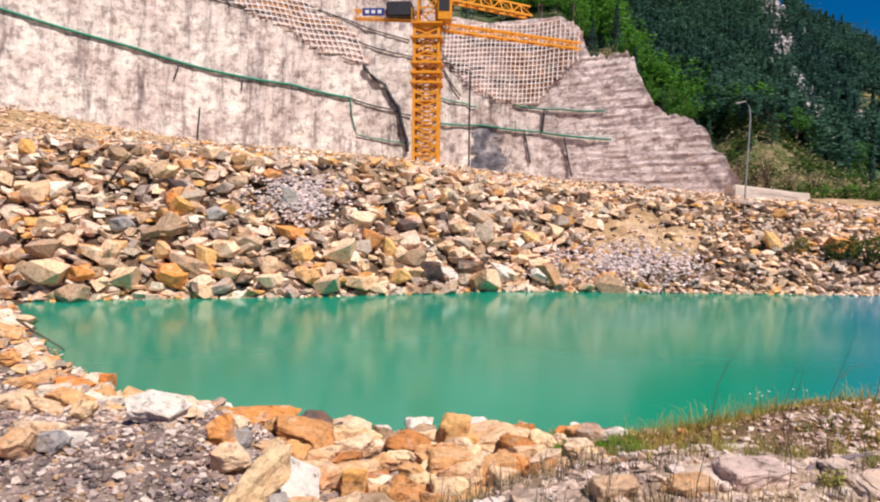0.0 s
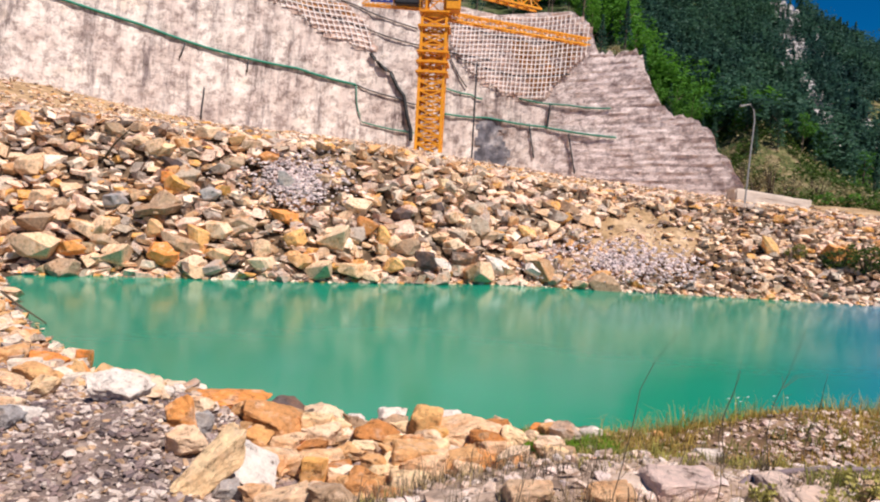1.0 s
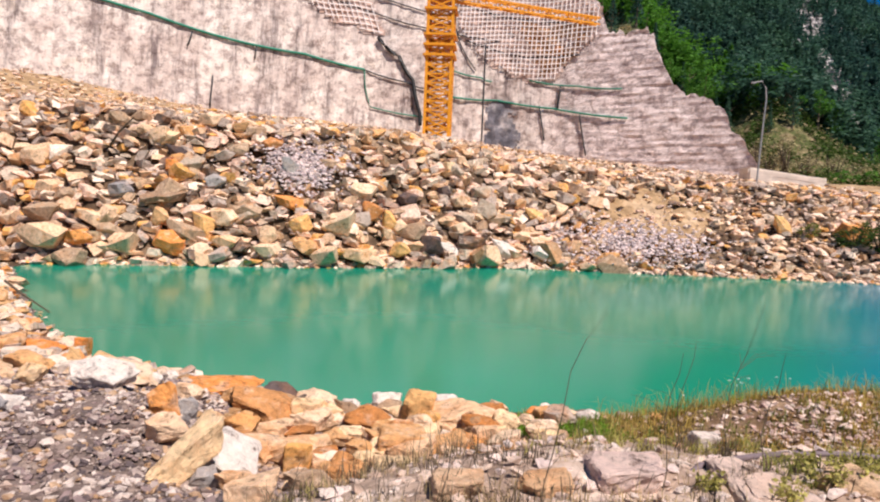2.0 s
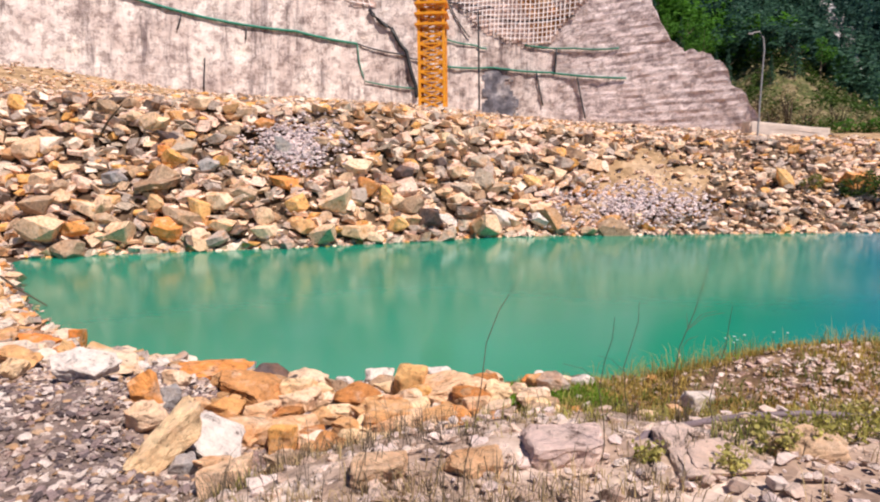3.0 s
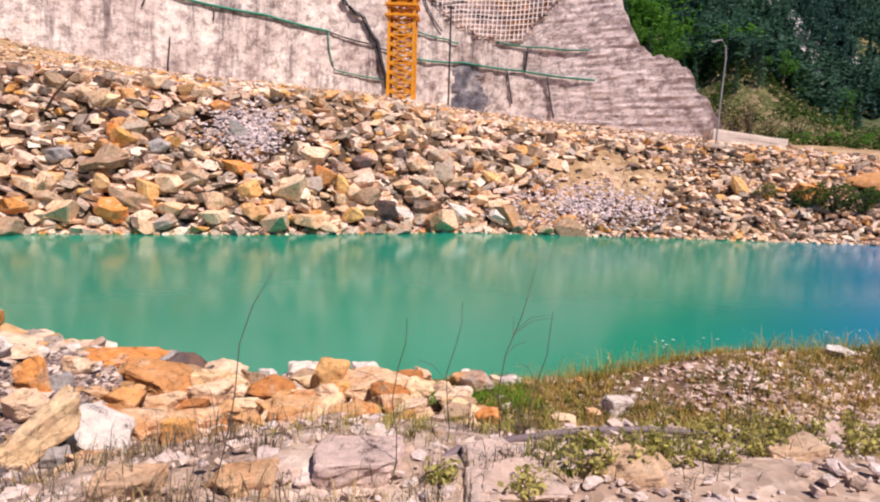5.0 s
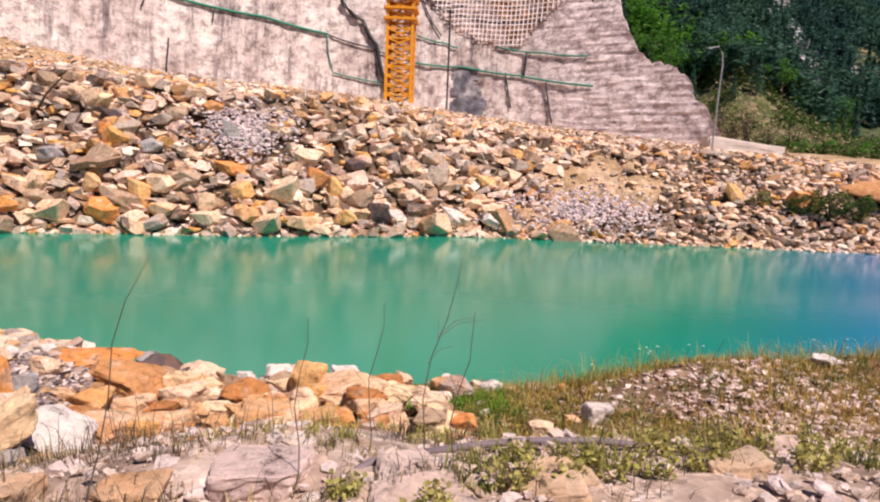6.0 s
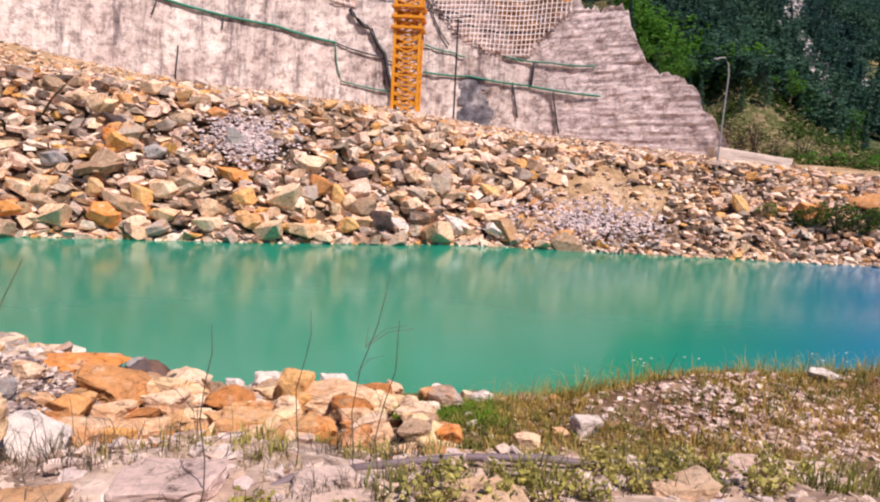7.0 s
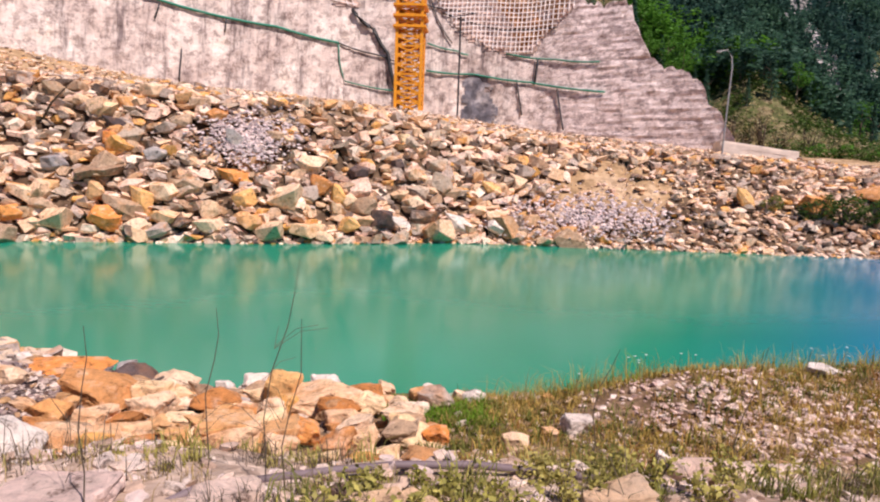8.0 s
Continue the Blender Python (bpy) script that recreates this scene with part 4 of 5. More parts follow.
def far_field(n, x0, x1, lo, hi, s0=0.0, s1=1.25, bare=True):
    rows = []
    for k in range(n):
        x, s = far_rs.uniform(x0, x1), far_rs.uniform(s0, s1)
        soil = math.hypot((x - 8.6) / 2.6, (s - 0.55) / 0.30)
        if bare and soil < 1 and far_rs.rand() < 0.88:
            continue
        px, py, pz = far_spot(x, s)
        rows.append((px, py, max(pz, -0.06), lo * (hi / lo) ** far_rs.rand()))
    return rows


def back_field(n):
    """Loose stones on the flat behind the crest, up to the wall's foot."""
    rows = []
    for k in range(n):
        x = far_rs.uniform(-48, 24)
        y0, y1 = float(far_shore(x)) + float(crest_run(x)) * 1.3, float(wall_line(x)) - 0.3
        y = y0 + (y1 - y0) * far_rs.rand()
        rows.append((x, y, ground_at(x, y), 0.2 * 3.4 ** far_rs.rand()))
    return rows


stone_field("rubble", far_field(1900, -19, 7.6, 0.45, 0.95, 0.0, 1.15) + far_field(1500, -19, 7.5, 0.18, 0.42, 0.0, 1.5) + far_field(3600, 6.5, 27, 0.16, 0.42, 0.0, 1.3) + far_field(750, 7, 26, 0.4, 0.75, 0.0, 1.15)
            + far_field(1500, -24, 9, 0.2, 0.55, 1.05, 2.0) + back_field(5200) + far_field(500, -4, 27, 0.15, 0.4, 1.1, 2.0), rock_stuff, "broken tan, grey and ochre rubble covering the far bank", "rubble")
lilac = rock_material("lilac_gravel", [(0.0, (0.60, 0.50, 0.49)), (0.4, (0.72, 0.61, 0.59)), (0.75, (0.48, 0.41, 0.43))], 0.1, island=True)
heap = []
for cx, cs, rx, ry, n in ((-5.6, 0.66, 1.7, 0.20, 1100), (7.6, 0.20, 3.2, 0.18, 1300)):
    for k in range(n):
        px, py, pz = far_spot(cx + far_rs.normal(0, 0.5) * rx, cs + far_rs.normal(0, 0.5) * ry)
        heap.append((px, py - 0.25, max(pz, 0) + 0.34, 0.09 * 2.8 ** far_rs.rand()))
stone_field("gravel_heap", heap, lilac, "fine lilac-grey gravel spilled on the far bank", "gravel")
stone_field("shore_stones", far_field(1900, -14, 24, 0.12, 0.42, -0.03, 0.08, False), rock_stuff, "wet and dry stones along the far waterline", "stones")
stone_field("grit", far_field(1500, -18, 7, 0.06, 0.15, 0.0, 1.5, False) + far_field(3000, 6, 24, 0.06, 0.15, 0.0, 1.5, False), rock_stuff, "small broken stone filling the rubble bank", "gravel")


def near_field(n, x0, x1, y0, y1, lo, hi, test=None):
    rows = []
    for k in range(n):
        x, y = far_rs.uniform(x0, x1), far_rs.uniform(y0, y1)
        if y > float(near_shore(x)) + 0.1 or (test and not test(x, y)):
            continue
        rows.append((x, y, ground_at(x, y), lo * (hi / lo) ** (far_rs.rand() ** 1.5)))
    return rows


gravel_stones = rock_material("gravel_stones", [(0.0, (0.27, 0.205, 0.20)), (0.25, (0.42, 0.34, 0.31)), (0.45, (0.12, 0.095, 0.10)), (0.66, (0.64, 0.55, 0.50)), (0.86, (0.42, 0.27, 0.16))], 0.2, island=True)
bank_stones = rock_material("bank_stones", [(0.0, (0.50, 0.38, 0.29)), (0.35, (0.60, 0.48, 0.39)), (0.6, (0.42, 0.26, 0.13)), (0.8, (0.66, 0.58, 0.50))], 0.35, island=True)
stone_field("gravel", near_field(24000, -6, 1.0, 6.4, 12, 0.022, 0.12), gravel_stones, "purplish grey gravel spread on the near bank", "gravel")
left_pile = []
for k in range(420):
    x = -13.3 + 11 * far_rs.rand() ** 0.8
    y = float(near_shore(x)) - (0.35 if x < -4.5 else 0.0) - abs(far_rs.normal(0, 1)) * 1.0
    left_pile.append((x, y, max(ground_at(x, y), -0.05), 0.16 * 3.6 ** far_rs.rand()))
pile_stones = rock_material("pile_stones", [(0.0, (0.66, 0.52, 0.39)), (0.3, (0.58, 0.36, 0.17)), (0.5, (0.70, 0.60, 0.50)), (0.68, (0.58, 0.26, 0.09)), (0.8, (0.40, 0.33, 0.29))], 0.6, island=True)
stone_field("shore_rubble", left_pile, pile_stones, "piled orange and pale stones along the near waterline", "rubble")
stone_field("bank_rubble", near_field(1500, -9, 3.4, 7.6, 17, 0.06, 0.20, lambda x, y: float(near_shore(x)) - y < 3.8), bank_stones, "small tan and ochre stones between the boulders", "rubble")
stone_field("pebbles", near_field(3400, 2.5, 9.8, 6.0, 13.2, 0.02, 0.12), bank_stones, "scattered pale pebbles on the grassy bank", "pebbles")
debris = rock_material("pink_debris", [(0.0, (0.62, 0.48, 0.42)), (0.4, (0.74, 0.62, 0.56)), (0.7, (0.48, 0.34, 0.30))], 0.2, island=True)
rows = []
for k in range(1900):
    x, y = 6.4 + far_rs.normal(0, 1.0), 10.3 + far_rs.normal(0, 0.8)
    if y < float(near_shore(x)) - 0.2:
        rows.append((x, y, ground_at(x, y), 0.03 * 4.0 ** far_rs.rand()))
stone_field("debris", rows, debris, "pinkish broken stone spilled over the grassy bank", "stones")
path_chips = rock_material("path_chips", [(0.0, (0.70, 0.55, 0.46)), (0.35, (0.80, 0.68, 0.61)), (0.6, (0.52, 0.38, 0.30)), (0.75, (0.74, 0.61, 0.57))], 0.25, island=True)
stone_field("path_stones", near_field(6500, 1.0, 5.4, 4.2, 6.4, 0.008, 0.075), path_chips, "pale chips of stone along the path edge", "pebbles")


# ---- hose and fallen stick on the near side ----
hose_run = [(2.50, 5.00), (2.64, 5.13), (2.80, 5.28), (2.92, 5.38), (3.08, 5.45), (3.3, 5.48), (3.52, 5.46), (3.75, 5.40), (3.9, 5.33)]
bm = tube_mesh(bmesh.new(), [(x, y, ground_at(x, y) + 0.018 - 0.05 * max(0, 2.62 - x) / 0.12 - 0.03 * max(0, x - 3.8) / 0.1) for x, y in hose_run], 0.012, 8)
tagged(part("hose", bm, grey_hose, smooth_faces=True), "dusty dark hose lying along the path edge", "hose")
log_run = [(3.86, 5.53), (4.02, 5.66), (4.20, 5.80), (4.38, 5.94), (4.58, 6.10)]
bm = tube_mesh(bmesh.new(), [(x, y, ground_at(x, y) + 0.045) for x, y in log_run], [0.034, 0.042, 0.04, 0.046, 0.04], 12)
for v in bm.verts:
    v.co += 0.012 * noise.noise_vector(v.co * 14)
tagged(part("log", bm, rock_pink, smooth_faces=True), "short pale weathered log lying in the weeds", "log")
bm = tube_mesh(bmesh.new(), [(-9.6, 17.6, 0.55), (-8.9, 17.2, 0.35), (-8.0, 16.9, 0.02)], [0.03, 0.025, 0.015], 6)
tagged(part("stick", bm, dry_stem), "thin dry stick leaning into the water", "stick")
bm = tube_mesh(bmesh.new(), [far_spot(-12.6, 0.75), (-11.9, 26.4, 4.6), (-11.2, 26.2, 5.15)], [0.05, 0.04, 0.02], 6)
tagged(part("branch", bm, dry_stem), "dead branch stuck in the far rubble", "branch")


# ---- plants ----
def leaf_cloud(points, size, rs, droop=0.0, tilt=0.55):
    """One bent leaf clump a point, as two triangles."""
    n = len(points)
    d1 = rs.normal(0, 1, (n, 3))
    d1 /= np.linalg.norm(d1, axis=1)[:, None]
    d2 = np.cross(d1, rs.normal(0, 1, (n, 3)))
    d2 /= np.linalg.norm(d2, axis=1)[:, None] + 1e-6
    d1[:, 2] *= tilt
    d2[:, 2] *= tilt
    sz = size * rs.uniform(0.6, 1.3, (n, 1))
    d1[:, 2] -= droop
    v = np.stack([points - d1 * sz * 0.5, points + d2 * sz * 0.35, points + d1 * sz * 0.6, points - d2 * sz * 0.35], 1)
    f = np.arange(4 * n).reshape(n, 4)
    return v.reshape(-1, 3), f


def conifer_points(rs, n):
    """Points on whorled branches of a spruce one unit high."""
    t = rs.rand(n) ** 0.75
    r = (1 - t) * 0.24 * (0.55 + 0.45 * np.abs(np.sin(t * 24))) * np.sqrt(rs.rand(n))
    a = rs.uniform(0, 6.28, n)
    return np.stack([r * np.cos(a), r * np.sin(a), 0.06 + 0.94 * t - 0.25 * r], 1)


def broad_points(rs, n):
    """Points in several lumps of a broad crown, one unit high."""
    lumps = rs.normal(0, 1, (9, 3)) * (0.17, 0.17, 0.14) + (0, 0, 0.62)
    rad = rs.uniform(0.10, 0.19, 9)
    k = rs.randint(0, 9, n)
    p = rs.normal(0, 1, (n, 3))
    p /= np.linalg.norm(p, axis=1)[:, None]
    return lumps[k] + p * rad[k][:, None] * rs.uniform(0.65, 1.05, (n, 1))


def crown_mesh(kind, seed, n, size, mat):
    rs = np.random.RandomState(seed)
    v, f = leaf_cloud(conifer_points(rs, n) if kind == "spruce" else broad_points(rs, n), size, rs)
    me = bpy.data.meshes.new("crown")
    me.from_pydata(v.tolist(), [], f.tolist())
    me.materials.append(mat)
    return me


def trunk_mesh():
    bm = tube_mesh(bmesh.new(), [(0, 0, -0.05), (0.01, 0, 0.3), (0.0, 0.01, 0.6), (0.01, 0, 0.9)], [0.026, 0.020, 0.013, 0.004], 7)
    for a, z in ((0.3, 0.32), (2.2, 0.40), (4.1, 0.46), (5.4, 0.55), (1.2, 0.62)):
        tube_mesh(bm, [(0, 0, z), (0.10 * math.cos(a), 0.10 * math.sin(a), z + 0.07), (0.17 * math.cos(a), 0.17 * math.sin(a), z + 0.15)], [0.009, 0.006, 0.002], 5)
    me = bpy.data.meshes.new("trunk")
    bm.to_mesh(me)
    bm.free()
    me.materials.append(bark)
    return me


TRUNK = trunk_mesh()
CROWNS = {"spruce": [crown_mesh("spruce", k, 700, 0.06, leaf_hazy) for k in (1, 2, 3)], "broad": [crown_mesh("broad", k, 900, 0.055, leaf_near) for k in (4, 5, 6)]}
tree_rs = np.random.RandomState(51)


def plant_tree(kind, x, y, h):
    tree = tagged(new("spruce_tree" if kind == "spruce" else "broadleaf_tree"), "dark green spruce on the slope above the wall" if kind == "spruce" else "bright green broadleaf tree behind the wall's edge", "tree", "trees above the wall")
    tree.matrix_world = pose(x, y, ground_at(x, y) - 0.1, 0, 0, tree_rs.uniform(0, 360)) @ Matrix.Diagonal((h, h, h, 1))
    for name, me in (("trunk", TRUNK), ("crown", CROWNS[kind][tree_rs.randint(3)])):
        new(name, me).parent = tree


planted = []
while len(planted) < 120:
    x = tree_rs.uniform(-5, 46)
    y = float(wall_line(x)) + tree_rs.uniform(4.2, 24) + max(0, x - 24) * 0.6
    if any(math.hypot(x - a, y - b) < 1.9 for a, b in planted) or (x > 25 and y < 69):
        continue
    planted.append((x, y))
    plant_tree("broad" if tree_rs.rand() < (0.8 if x < 22 else 0.15) else "spruce", x, y, tree_rs.uniform(3.2, 5.6) if x < 22 else tree_rs.uniform(2.6, 5.0))


def build_forest():
    rs = np.random.RandomState(61)
    woods = {"forest": [], "woodland": []}
    for k in range(2600):
        y = rs.uniform(72, 180)
        x = rs.uniform(0.02 * y, 0.30 * y + 16)
        if y - float(wall_line(x)) < 11 or (x > 26 and y < 72):
            continue
        h = rs.uniform(3.5, 7.5)
        p = (conifer_points(rs, 220) if rs.rand() < 0.3 else broad_points(rs, 220)) * h
        v, f = leaf_cloud(p, 0.55, rs, tilt=0.45)
        woods["woodland" if x / y + 0.04 * rs.normal() < 0.35 else "forest"].append(v + (x, y, ground_at(x, y) - 0.2))
    for k in range(4300):
        y = 188 + 150 * rs.rand()
        u = rs.uniform(0.20, 0.72)
        x = u * y
        rocky = abs(u - float(np.interp(y, [200, 222, 258, 308, 325], [0.490, 0.476, 0.434, 0.415, 0.41]))) < 0.014 * (1 + float(fbm(x * 0.2, y * 0.2, 3)))
        open_grass = 0.53 < u + 0.02 * float(fbm(x * 0.1, y * 0.1, 4)) < 0.59 and 208 < y < 255
        if (rocky and rs.rand() < 0.8) or (open_grass and rs.rand() < 0.85):
            continue
        h = rs.uniform(6, 12)
        p = (conifer_points(rs, 130) if rs.rand() < 0.6 else broad_points(rs, 130)) * (h, h, h)
        v, f = leaf_cloud(p, 1.15, rs, tilt=0.5)
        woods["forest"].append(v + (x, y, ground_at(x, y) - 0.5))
    for name, mat, words in (("forest", leaf_hazy, "dense dark forest covering the far mountain side"), ("woodland", leaf_near, "bright green woodland on the slope behind the wall")):
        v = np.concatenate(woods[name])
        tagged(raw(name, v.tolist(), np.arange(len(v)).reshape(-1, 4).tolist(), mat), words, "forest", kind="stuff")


build_forest()


def build_outcrop():
    rs = np.random.RandomState(81)
    rows = []
    for k in range(950):
        y = rs.uniform(200, 325)
        u = float(np.interp(y, [200, 222, 258, 308, 325], [0.490, 0.476, 0.434, 0.415, 0.41])) + rs.normal(0, 0.016) + (0.05 if k % 4 == 0 else 0)
        x = u * y
        rows.append((x, y, ground_at(x, y) + 1.5, 1.4 * 3.6 ** rs.rand()))
    mat = rock_material("outcrop_rock", [(0.0, (0.26, 0.255, 0.27)), (1.0, (0.46, 0.45, 0.46))], 0.1, island=True, fine=0.8)
    stone_field("outcrop", rows, mat, "pale grey rock outcrops between the trees on the mountain", "rock", flat=1.2)


build_outcrop()


def shrub(name, x, y, w, h, mat, label, category, n=260, leaf=0.16, group=""):
    rs = np.random.RandomState(int(abs(x * 31 + y * 7)))
    bush = tagged(new(name), label, category, group)
    z = ground_at(x, y)
    bush.matrix_world = pose(x, y, z)
    for k in range(7):
        a, r = rs.uniform(0, 6.28), rs.uniform(0.15, 0.45)
        bm = tube_mesh(bmesh.new(), [(0, 0, -0.1), (r * 0.5 * w * math.cos(a), r * 0.5 * w * math.sin(a), h * 0.5), (r * w * math.cos(a), r * w * math.sin(a), h * rs.uniform(0.7, 1.0))], [0.03 * h, 0.02 * h, 0.006 * h], 5)
        part("stem", bm, dry_stem, bush)
    p = rs.normal(0, 1, (n, 3))
    p /= np.linalg.norm(p, axis=1)[:, None]
    p = p * rs.uniform(0.6, 1.0, (n, 1)) * (w / 2, w / 2, h / 2) + (0, 0, h * 0.52)
    p += 0.09 * w * np.sin(p[:, [1, 2, 0]] * 7 / w)
    p[:, 2] = np.maximum(p[:, 2], 0.02)
    v, f = leaf_cloud(p, leaf, rs)
    raw("leaves", v.tolist(), f.tolist(), mat, bush)


for x, y, w, h in ((16.9, 31.9, 1.7, 1.05), (17.9, 31.8, 1.7, 1.3), (19.0, 31.9, 1.5, 1.1)):
    shrub("bush", x, y, w, h, leaf_bush, "dark green leafy bush at the far waterline", "bush", 700, 0.15, "bushes at the waterline")
shrub("bush", 15.2, 32.3, 1.0, 0.7, grass_green, "small bright green bush on the rubble", "bush", 300, 0.14)
for x, y, w, h in ((28.5, 57.5, 1.8, 1.1), (31, 58.5, 2.2, 1.2), (33.5, 58, 2.0, 1.0), (35.5, 60, 2.6, 1.6), (37.5, 58.5, 2.2, 1.2), (39.5, 61, 2.8, 2.0), (36.0, 56.5, 1.8, 0.9), (41.5, 59.5, 2.4, 1.5)):
    shrub("bush", x, y, w, h, leaf_near, "green bush on the slope beside the wall", "bush", 320, 0.22, "bushes on the slope")
dry_leaf = leaf_material("dry_leaves", (0.24, 0.22, 0.09), (0.50, 0.42, 0.27), 0.8)
for x, y, w, h in ((24.6, 61.5, 2.0, 2.6), (25.6, 60.5, 2.4, 3.4), (26.6, 59.6, 1.8, 2.0), (22.6, 67.6, 1.8, 1.6), (27.8, 61.5, 2.2, 2.4), (29.5, 60.5, 2.4, 2.2), (31.0, 61, 2.4, 1.8), (32.8, 61.5, 2.5, 1.6), (18.6, 72.2, 1.8, 1.8), (20.4, 71.6, 1.6, 1.4), (23.6, 67.8, 1.9, 2.0), (25.4, 66.4, 2.2, 2.6), (27.0, 65.0, 2.0, 2.2), (26.4, 62.8, 2.0, 1.6), (28.6, 63.4, 2.2, 2.0), (30.2, 62.8, 2.4, 2.4), (14.6, 76.5, 1.6, 1.2)):
    shrub("shrub", x, y, w, h, dry_leaf, "scrubby dry olive shrub at the wall's end", "shrub", 240, 0.22, "shrubs by the wall")


def build_scrub():
    rs = np.random.RandomState(91)
    for name, mat, n, label in (("scrub", dry_leaf, 12000, "dry olive scrub on the slope beside the wall"), ("undergrowth", leaf_bush, 60000, "low green undergrowth on the slope beside the wall")):
        x = rs.uniform(24.5, 50, n)
        y = rs.uniform(53, 86, n)
        keep = (fbm(x * 0.7, y * 0.7, 3 if mat is dry_leaf else 8) > 0.0) & (y - wall_line(x) > -5)
        x, y = x[keep], y[keep]
        z = height(x, y) + np.abs(rs.normal(0, 0.5, len(x)))
        v, f = leaf_cloud(np.stack([x, y, z], 1), 0.30, rs)
        tagged(raw(name, v.tolist(), f.tolist(), mat), label, "scrub", kind="stuff")


build_scrub()


def grass_field(name, rows, mat, label, width=0.0028):
    """Bent blades in tufts: rows of x, y, blade length, number."""
    rs = np.random.RandomState(len(rows) + 3)
    vs, fs, base = [], [], 0
    for x, y, ln, m in rows:
        z = ground_at(x, y)
        for k in range(m):
            a, lean, h = rs.uniform(0, 6.28), rs.uniform(0.1, 1.3), ln * rs.uniform(0.35, 1.2)
            bx, by = x + rs.normal(0, 0.4 * ln), y + rs.normal(0, 0.4 * ln)
            dx, dy = math.cos(a), math.sin(a)
            w = width * rs.uniform(0.7, 1.4)
            vs += [(bx - dy * w, by + dx * w, z - 0.01), (bx + dy * w, by - dx * w, z - 0.01), (bx + dx * lean * h * 0.4 + dy * w * 0.7, by + dy * lean * h * 0.4 - dx * w * 0.7, z + h * 0.6),
                   (bx + dx * lean * h * 0.4 - dy * w * 0.7, by + dy * lean * h * 0.4 + dx * w * 0.7, z + h * 0.6), (bx + dx * lean * h, by + dy * lean * h, z + h * (1 - 0.3 * lean))]
            fs += [(base, base + 1, base + 2, base + 3), (base + 3, base + 2, base + 4)]
            base += 5
    return tagged(raw(name, vs, fs, mat), label, "grass", kind="stuff")


grass_rs = np.random.RandomState(71)


def tufts(n, x0, x1, y0, y1, lo, hi, m, patch=0.0, seed=0):
    rows = []
    for k in range(n):
        x, y = grass_rs.uniform(x0, x1), grass_rs.uniform(y0, y1)
        if y > float(near_shore(x)) - 0.1 or float(fbm(x * 1.3, y * 1.3, seed)) < patch:
            continue
        if y < 7 and abs(y - float(np.interp(x, *zip(*hose_run)))) < 0.10 or (y < 7 and y > 5.75 and grass_rs.rand() < 0.6):
            continue
        if 3.8 < x < 4.65 and -0.16 < y - 5.66 - 0.77 * (x - 4.0) < 0.06:
            continue
        if y < 4.93 + 0.27 * (x - 2.65) and x > 2.65 and grass_rs.rand() < 0.88:
            continue
        rows.append((x, y, grass_rs.uniform(lo, hi), m))
    return rows


grass_field("grass", tufts(260, 2.7, 5.8, 4.2, 6.4, 0.03, 0.12, 36, 0.0, 5) + tufts(700, 2.7, 5.8, 4.8, 6.8, 0.02, 0.08, 12, 0.15, 1) + tufts(60, 2.9, 4.2, 4.4, 5.3, 0.03, 0.11, 34, -0.25, 13), grass_green, "fresh green grass tufts at the path edge", 0.0026)
gold = leaf_material("golden_grass", (0.36, 0.27, 0.06), (0.56, 0.40, 0.13), 1.4)
grass_field("bank_grass", tufts(1500, 3.0, 10.5, 8.2, 14, 0.05, 0.17, 9, -0.12, 2) + tufts(200, 2.6, 3.6, 9.6, 11.8, 0.06, 0.16, 12, -0.4), grass_green, "short olive green grass over the near bank", 0.006)
grass_field("golden_grass", tufts(3400, 3.0, 10.5, 7.4, 14, 0.04, 0.16, 8, -0.25, 3), gold, "golden dry grass over the near bank", 0.007)
fresh = leaf_material("fresh_grass", (0.10, 0.26, 0.012), (0.22, 0.38, 0.03), 2.0)
grass_field("fresh_grass", tufts(130, 2.3, 3.4, 10.4, 11.6, 0.08, 0.20, 14, -1.0), fresh, "bright green grass clump among shore stones", 0.006)
grass_field("dry_grass", tufts(700, 2.4, 9.8, 7.5, 13, 0.06, 0.20, 8, -0.1, 3), grass_dry, "dry straw-coloured grass on the near bank", 0.005)
fringe = []
for k in range(520):
    x = grass_rs.uniform(3.6, 10.5)
    y = float(near_shore(x)) - 0.35 - abs(grass_rs.normal(0, 0.5))
    if float(fbm(x * 2.1, y * 0.6, 5)) > -0.35:
        fringe.append((x, y, grass_rs.uniform(0.12, 0.42), 7))
grass_field("shore_grass", fringe, gold, "thin yellowing grass standing along the near waterline", 0.0035)
grass_field("shore_sedge", fringe[::5], fresh, "thin green grass standing along the near waterline", 0.0035)
straw = leaf_material("path_straw", (0.34, 0.24, 0.12), (0.60, 0.47, 0.27), 3.0)
grass_field("path_straw", tufts(2600, 0.6, 5.6, 4.4, 6.6, 0.02, 0.09, 9, -0.2, 4), straw, "short brown straw along the path edge", 0.0013)
olive = leaf_material("olive_weeds", (0.33, 0.32, 0.075), (0.55, 0.48, 0.17), 3.0)
grass_field("olive_weeds", tufts(420, 2.4, 5.8, 4.2, 6.4, 0.03, 0.10, 30, -0.1, 9) + tufts(500, 1.0, 2.6, 4.6, 6.6, 0.02, 0.07, 8, 0.1, 9), olive, "olive green weeds along the path edge", 0.0022)
grass_field("rusty_weeds", tufts(1500, 3.2, 10.5, 8.2, 14, 0.05, 0.16, 8, -0.1, 6), grass_rust, "reddish brown weeds along the bank's crest", 0.005)
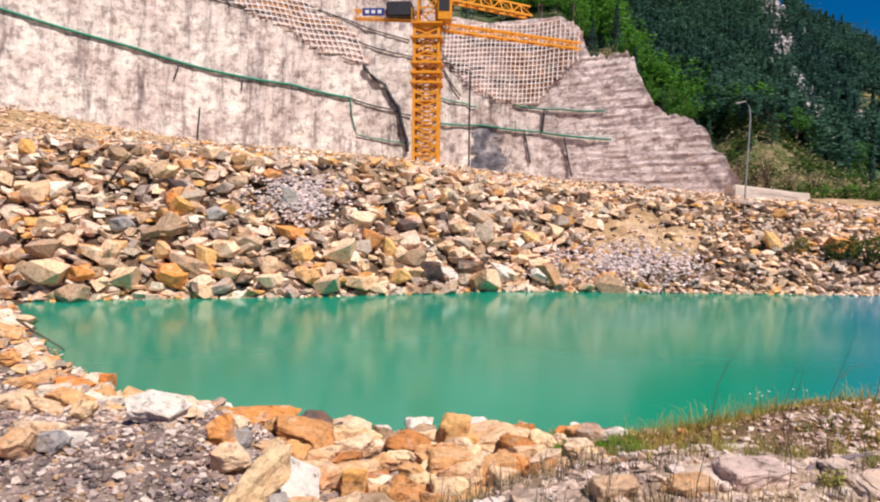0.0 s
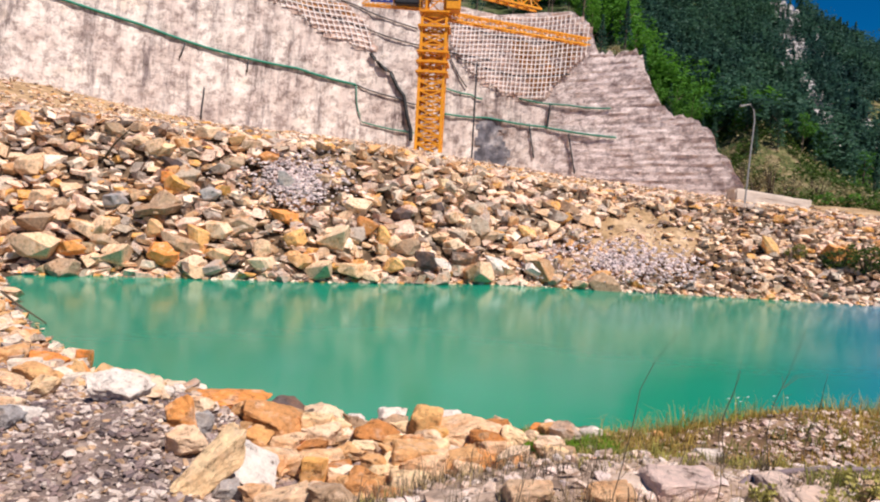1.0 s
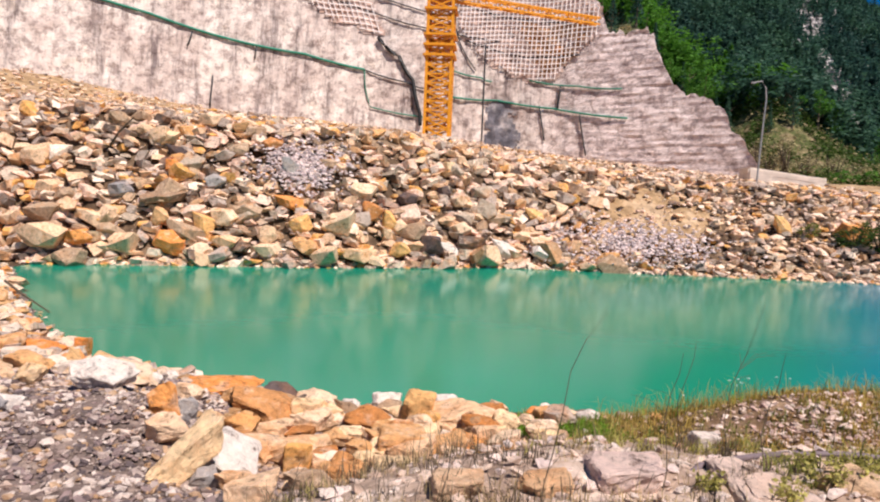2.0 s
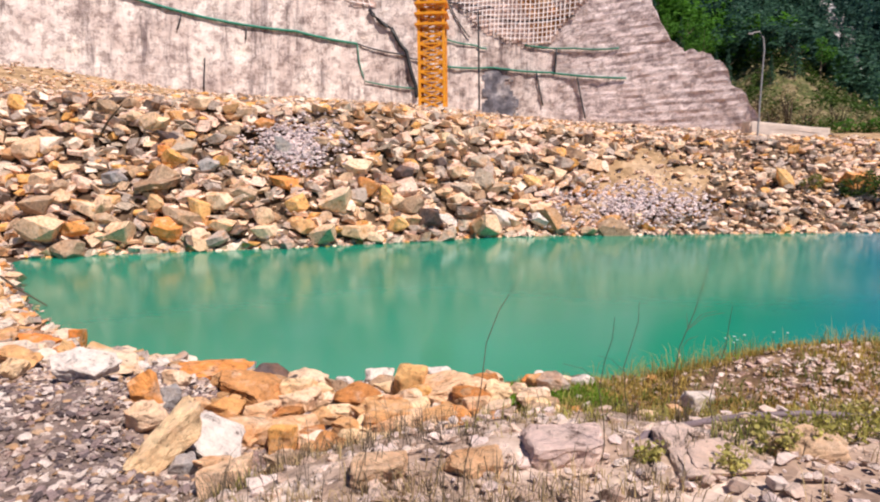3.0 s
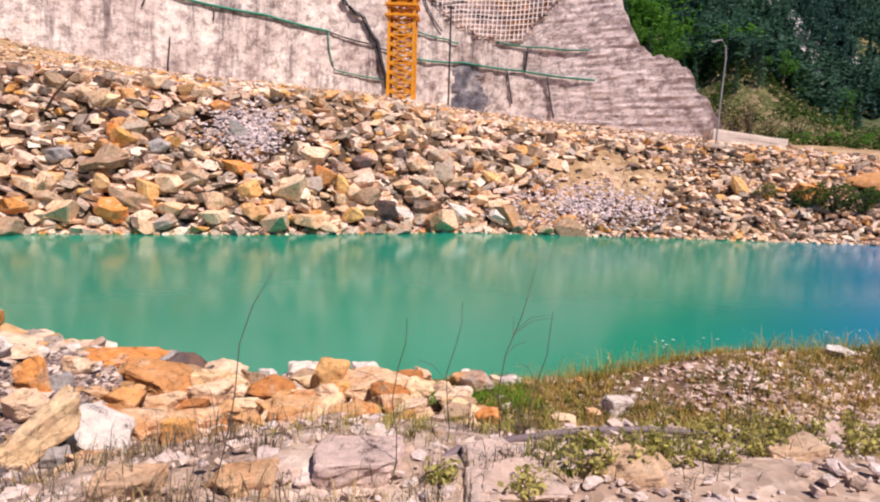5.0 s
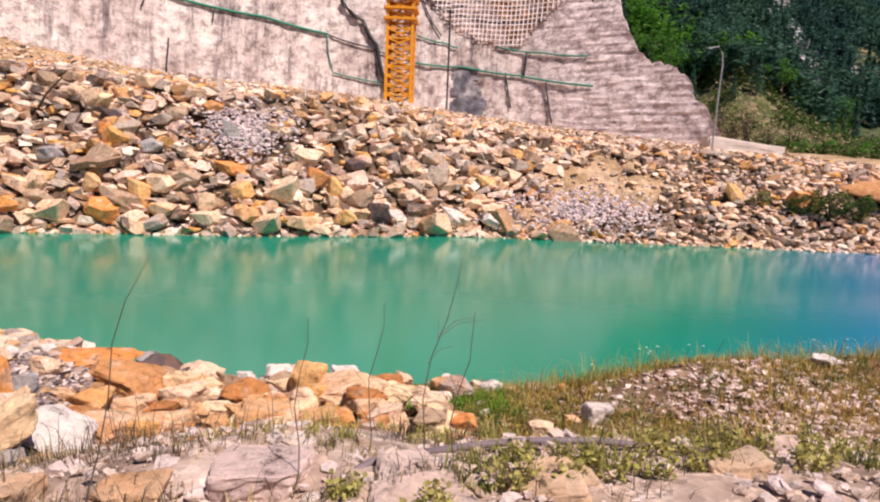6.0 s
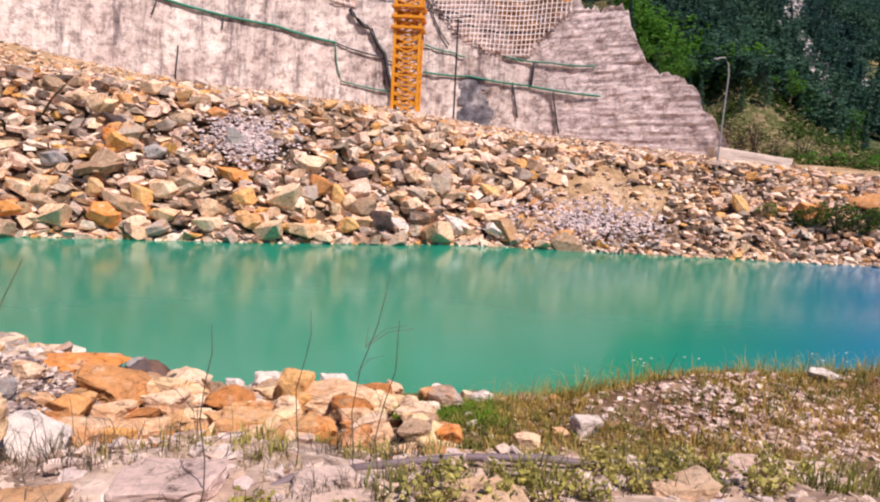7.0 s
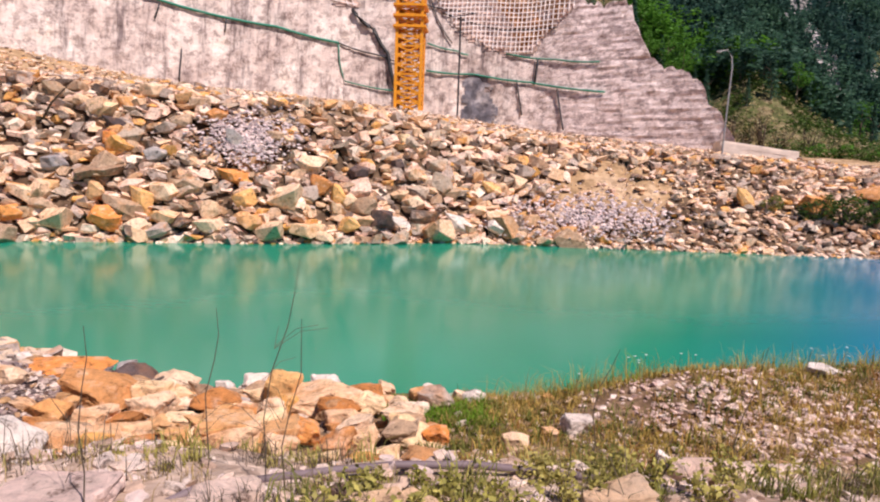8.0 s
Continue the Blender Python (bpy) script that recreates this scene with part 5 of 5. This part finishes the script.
grass_field("dry_twigs", tufts(1500, 0.6, 5.4, 4.5, 6.4, 0.03, 0.17, 6, -0.2, 8) + tufts(260, 0.5, 4.6, 4.4, 6.3, 0.04, 0.10, 26, -0.1, 11), dry_stem, "thin dark dry twigs standing at the path edge", 0.0014)


def wild_flower(x, y, h):
    """A thin stem with a small white head of petals."""
    flower = tagged(new("wild_flower"), "tiny white wild flower on a thin stem by the waterline", "flower", "wild flowers by the waterline")
    flower.matrix_world = pose(x, y, ground_at(x, y))
    part("stem", tube_mesh(bmesh.new(), [(0, 0, -0.02), (0.01, 0, 0.6 * h), (0.03, 0, h)], [0.0025, 0.002, 0.0015], 4), dry_stem, flower)
    bm = bmesh.new()
    for k in range(7):
        a = 2 * math.pi * k / 7
        c, e = Vector((math.cos(a), math.sin(a), 0.35)), Vector((-math.sin(a), math.cos(a), 0))
        q = Vector((0.03, 0, h))
        bm.faces.new([bm.verts.new(q + 0.003 * c), bm.verts.new(q + 0.014 * c + 0.006 * e), bm.verts.new(q + 0.021 * c), bm.verts.new(q + 0.014 * c - 0.006 * e)])
    part("petals", bm, white_paint, flower)


for k in range(14):
    fx = grass_rs.uniform(4.2, 9.0)
    wild_flower(fx, float(near_shore(fx)) - grass_rs.uniform(0.4, 1.2), grass_rs.uniform(0.2, 0.45))


def weed_clump(x, y, w, h, n):
    """A low bushy weed: bent stems carrying many small narrow leaves."""
    rs = np.random.RandomState(int(x * 1000 + y * 77))
    weed = tagged(new("weed_clump"), "low bushy olive green weed growing at the path edge", "weed", "weed clumps at the path edge")
    weed.matrix_world = pose(x, y, ground_at(x, y))
    pts = []
    for k in range(9):
        a, r = rs.uniform(0, 6.28), rs.uniform(0.2, 0.5) * w
        run = [(0.3 * r * math.cos(a), 0.3 * r * math.sin(a), -0.01), (0.7 * r * math.cos(a), 0.7 * r * math.sin(a), 0.55 * h), (r * math.cos(a), r * math.sin(a), h * rs.uniform(0.7, 1.1))]
        part("stem", tube_mesh(bmesh.new(), run, [0.0016, 0.0013, 0.0008], 4), dry_stem, weed)
        t = rs.uniform(0.1, 1.0, n)
        q = np.array(run)
        pts.append(np.stack([np.interp(t, [0, 0.55, 1], q[:, c]) for c in range(3)], 1) + rs.normal(0, 0.010, (n, 3)))
    v, f = leaf_cloud(np.concatenate(pts), 0.017, rs, tilt=0.9)
    raw("leaves", v.tolist(), f.tolist(), olive, weed)


for x, y, w, h in ((2.98, 5.02, 0.16, 0.09), (3.12, 5.08, 0.18, 0.10), (3.28, 5.16, 0.18, 0.10), (3.40, 5.16, 0.16, 0.09), (3.54, 5.22, 0.18, 0.11), (3.62, 5.34, 0.20, 0.13), (3.76, 5.42, 0.20, 0.14), (3.88, 5.30, 0.16, 0.10),
                   (3.46, 5.40, 0.14, 0.09), (3.20, 5.26, 0.14, 0.09), (4.06, 5.58, 0.18, 0.11), (4.26, 5.74, 0.18, 0.12), (4.46, 5.96, 0.20, 0.12), (3.02, 5.24, 0.10, 0.08), (4.62, 5.86, 0.18, 0.10), (2.82, 4.86, 0.12, 0.07), (2.60, 4.92, 0.10, 0.06)):
    weed_clump(x, y, w, h * 0.8, 26)


def weed_stalk(x, y, top, lean, twigs):
    z = ground_at(x, y)
    rs = np.random.RandomState(int(x * 100))
    h = top - z
    weed = tagged(new("weed_stalk"), "tall thin dark dry weed stalk at the path edge", "weed", "weed stalks at the path edge")
    run = [(x + lean * h * t ** 2.2 + 0.012 * math.sin(9 * t + x * 5), y + 0.03 * math.sin(3 * t), z - 0.02 + h * t) for t in (0, 0.15, 0.3, 0.5, 0.7, 0.85, 1)]
    part("stem", tube_mesh(bmesh.new(), run, [0.0018, 0.0017, 0.0016, 0.0015, 0.0012, 0.0010, 0.0006], 5), dry_stem, weed)
    for k in range(twigs):
        t = rs.uniform(0.15, 0.6)
        bx, bz, a = x + lean * h * t ** 2.2 + 0.012 * math.sin(9 * t + x * 5), z + h * t, rs.uniform(-1, 1)
        part("twig", tube_mesh(bmesh.new(), [(bx, y, bz), (bx + 0.06 * a, y + 0.02, bz + 0.04), (bx + 0.13 * a, y + 0.03, bz + 0.05)], [0.0009, 0.0007, 0.0005], 4), dry_stem, weed)


for stalk in ((2.08, 4.74, 3.02, 0.22, 1), (2.47, 4.95, 2.86, 0.05, 3), (2.60, 5.28, 2.83, 0.08, 4), (2.76, 5.26, 2.98, 0.17, 6),
              (2.85, 5.14, 2.85, 0.12, 5), (3.62, 5.50, 2.72, 0.12, 4), (4.10, 5.70, 2.70, 0.15, 4)):
    weed_stalk(*stalk)
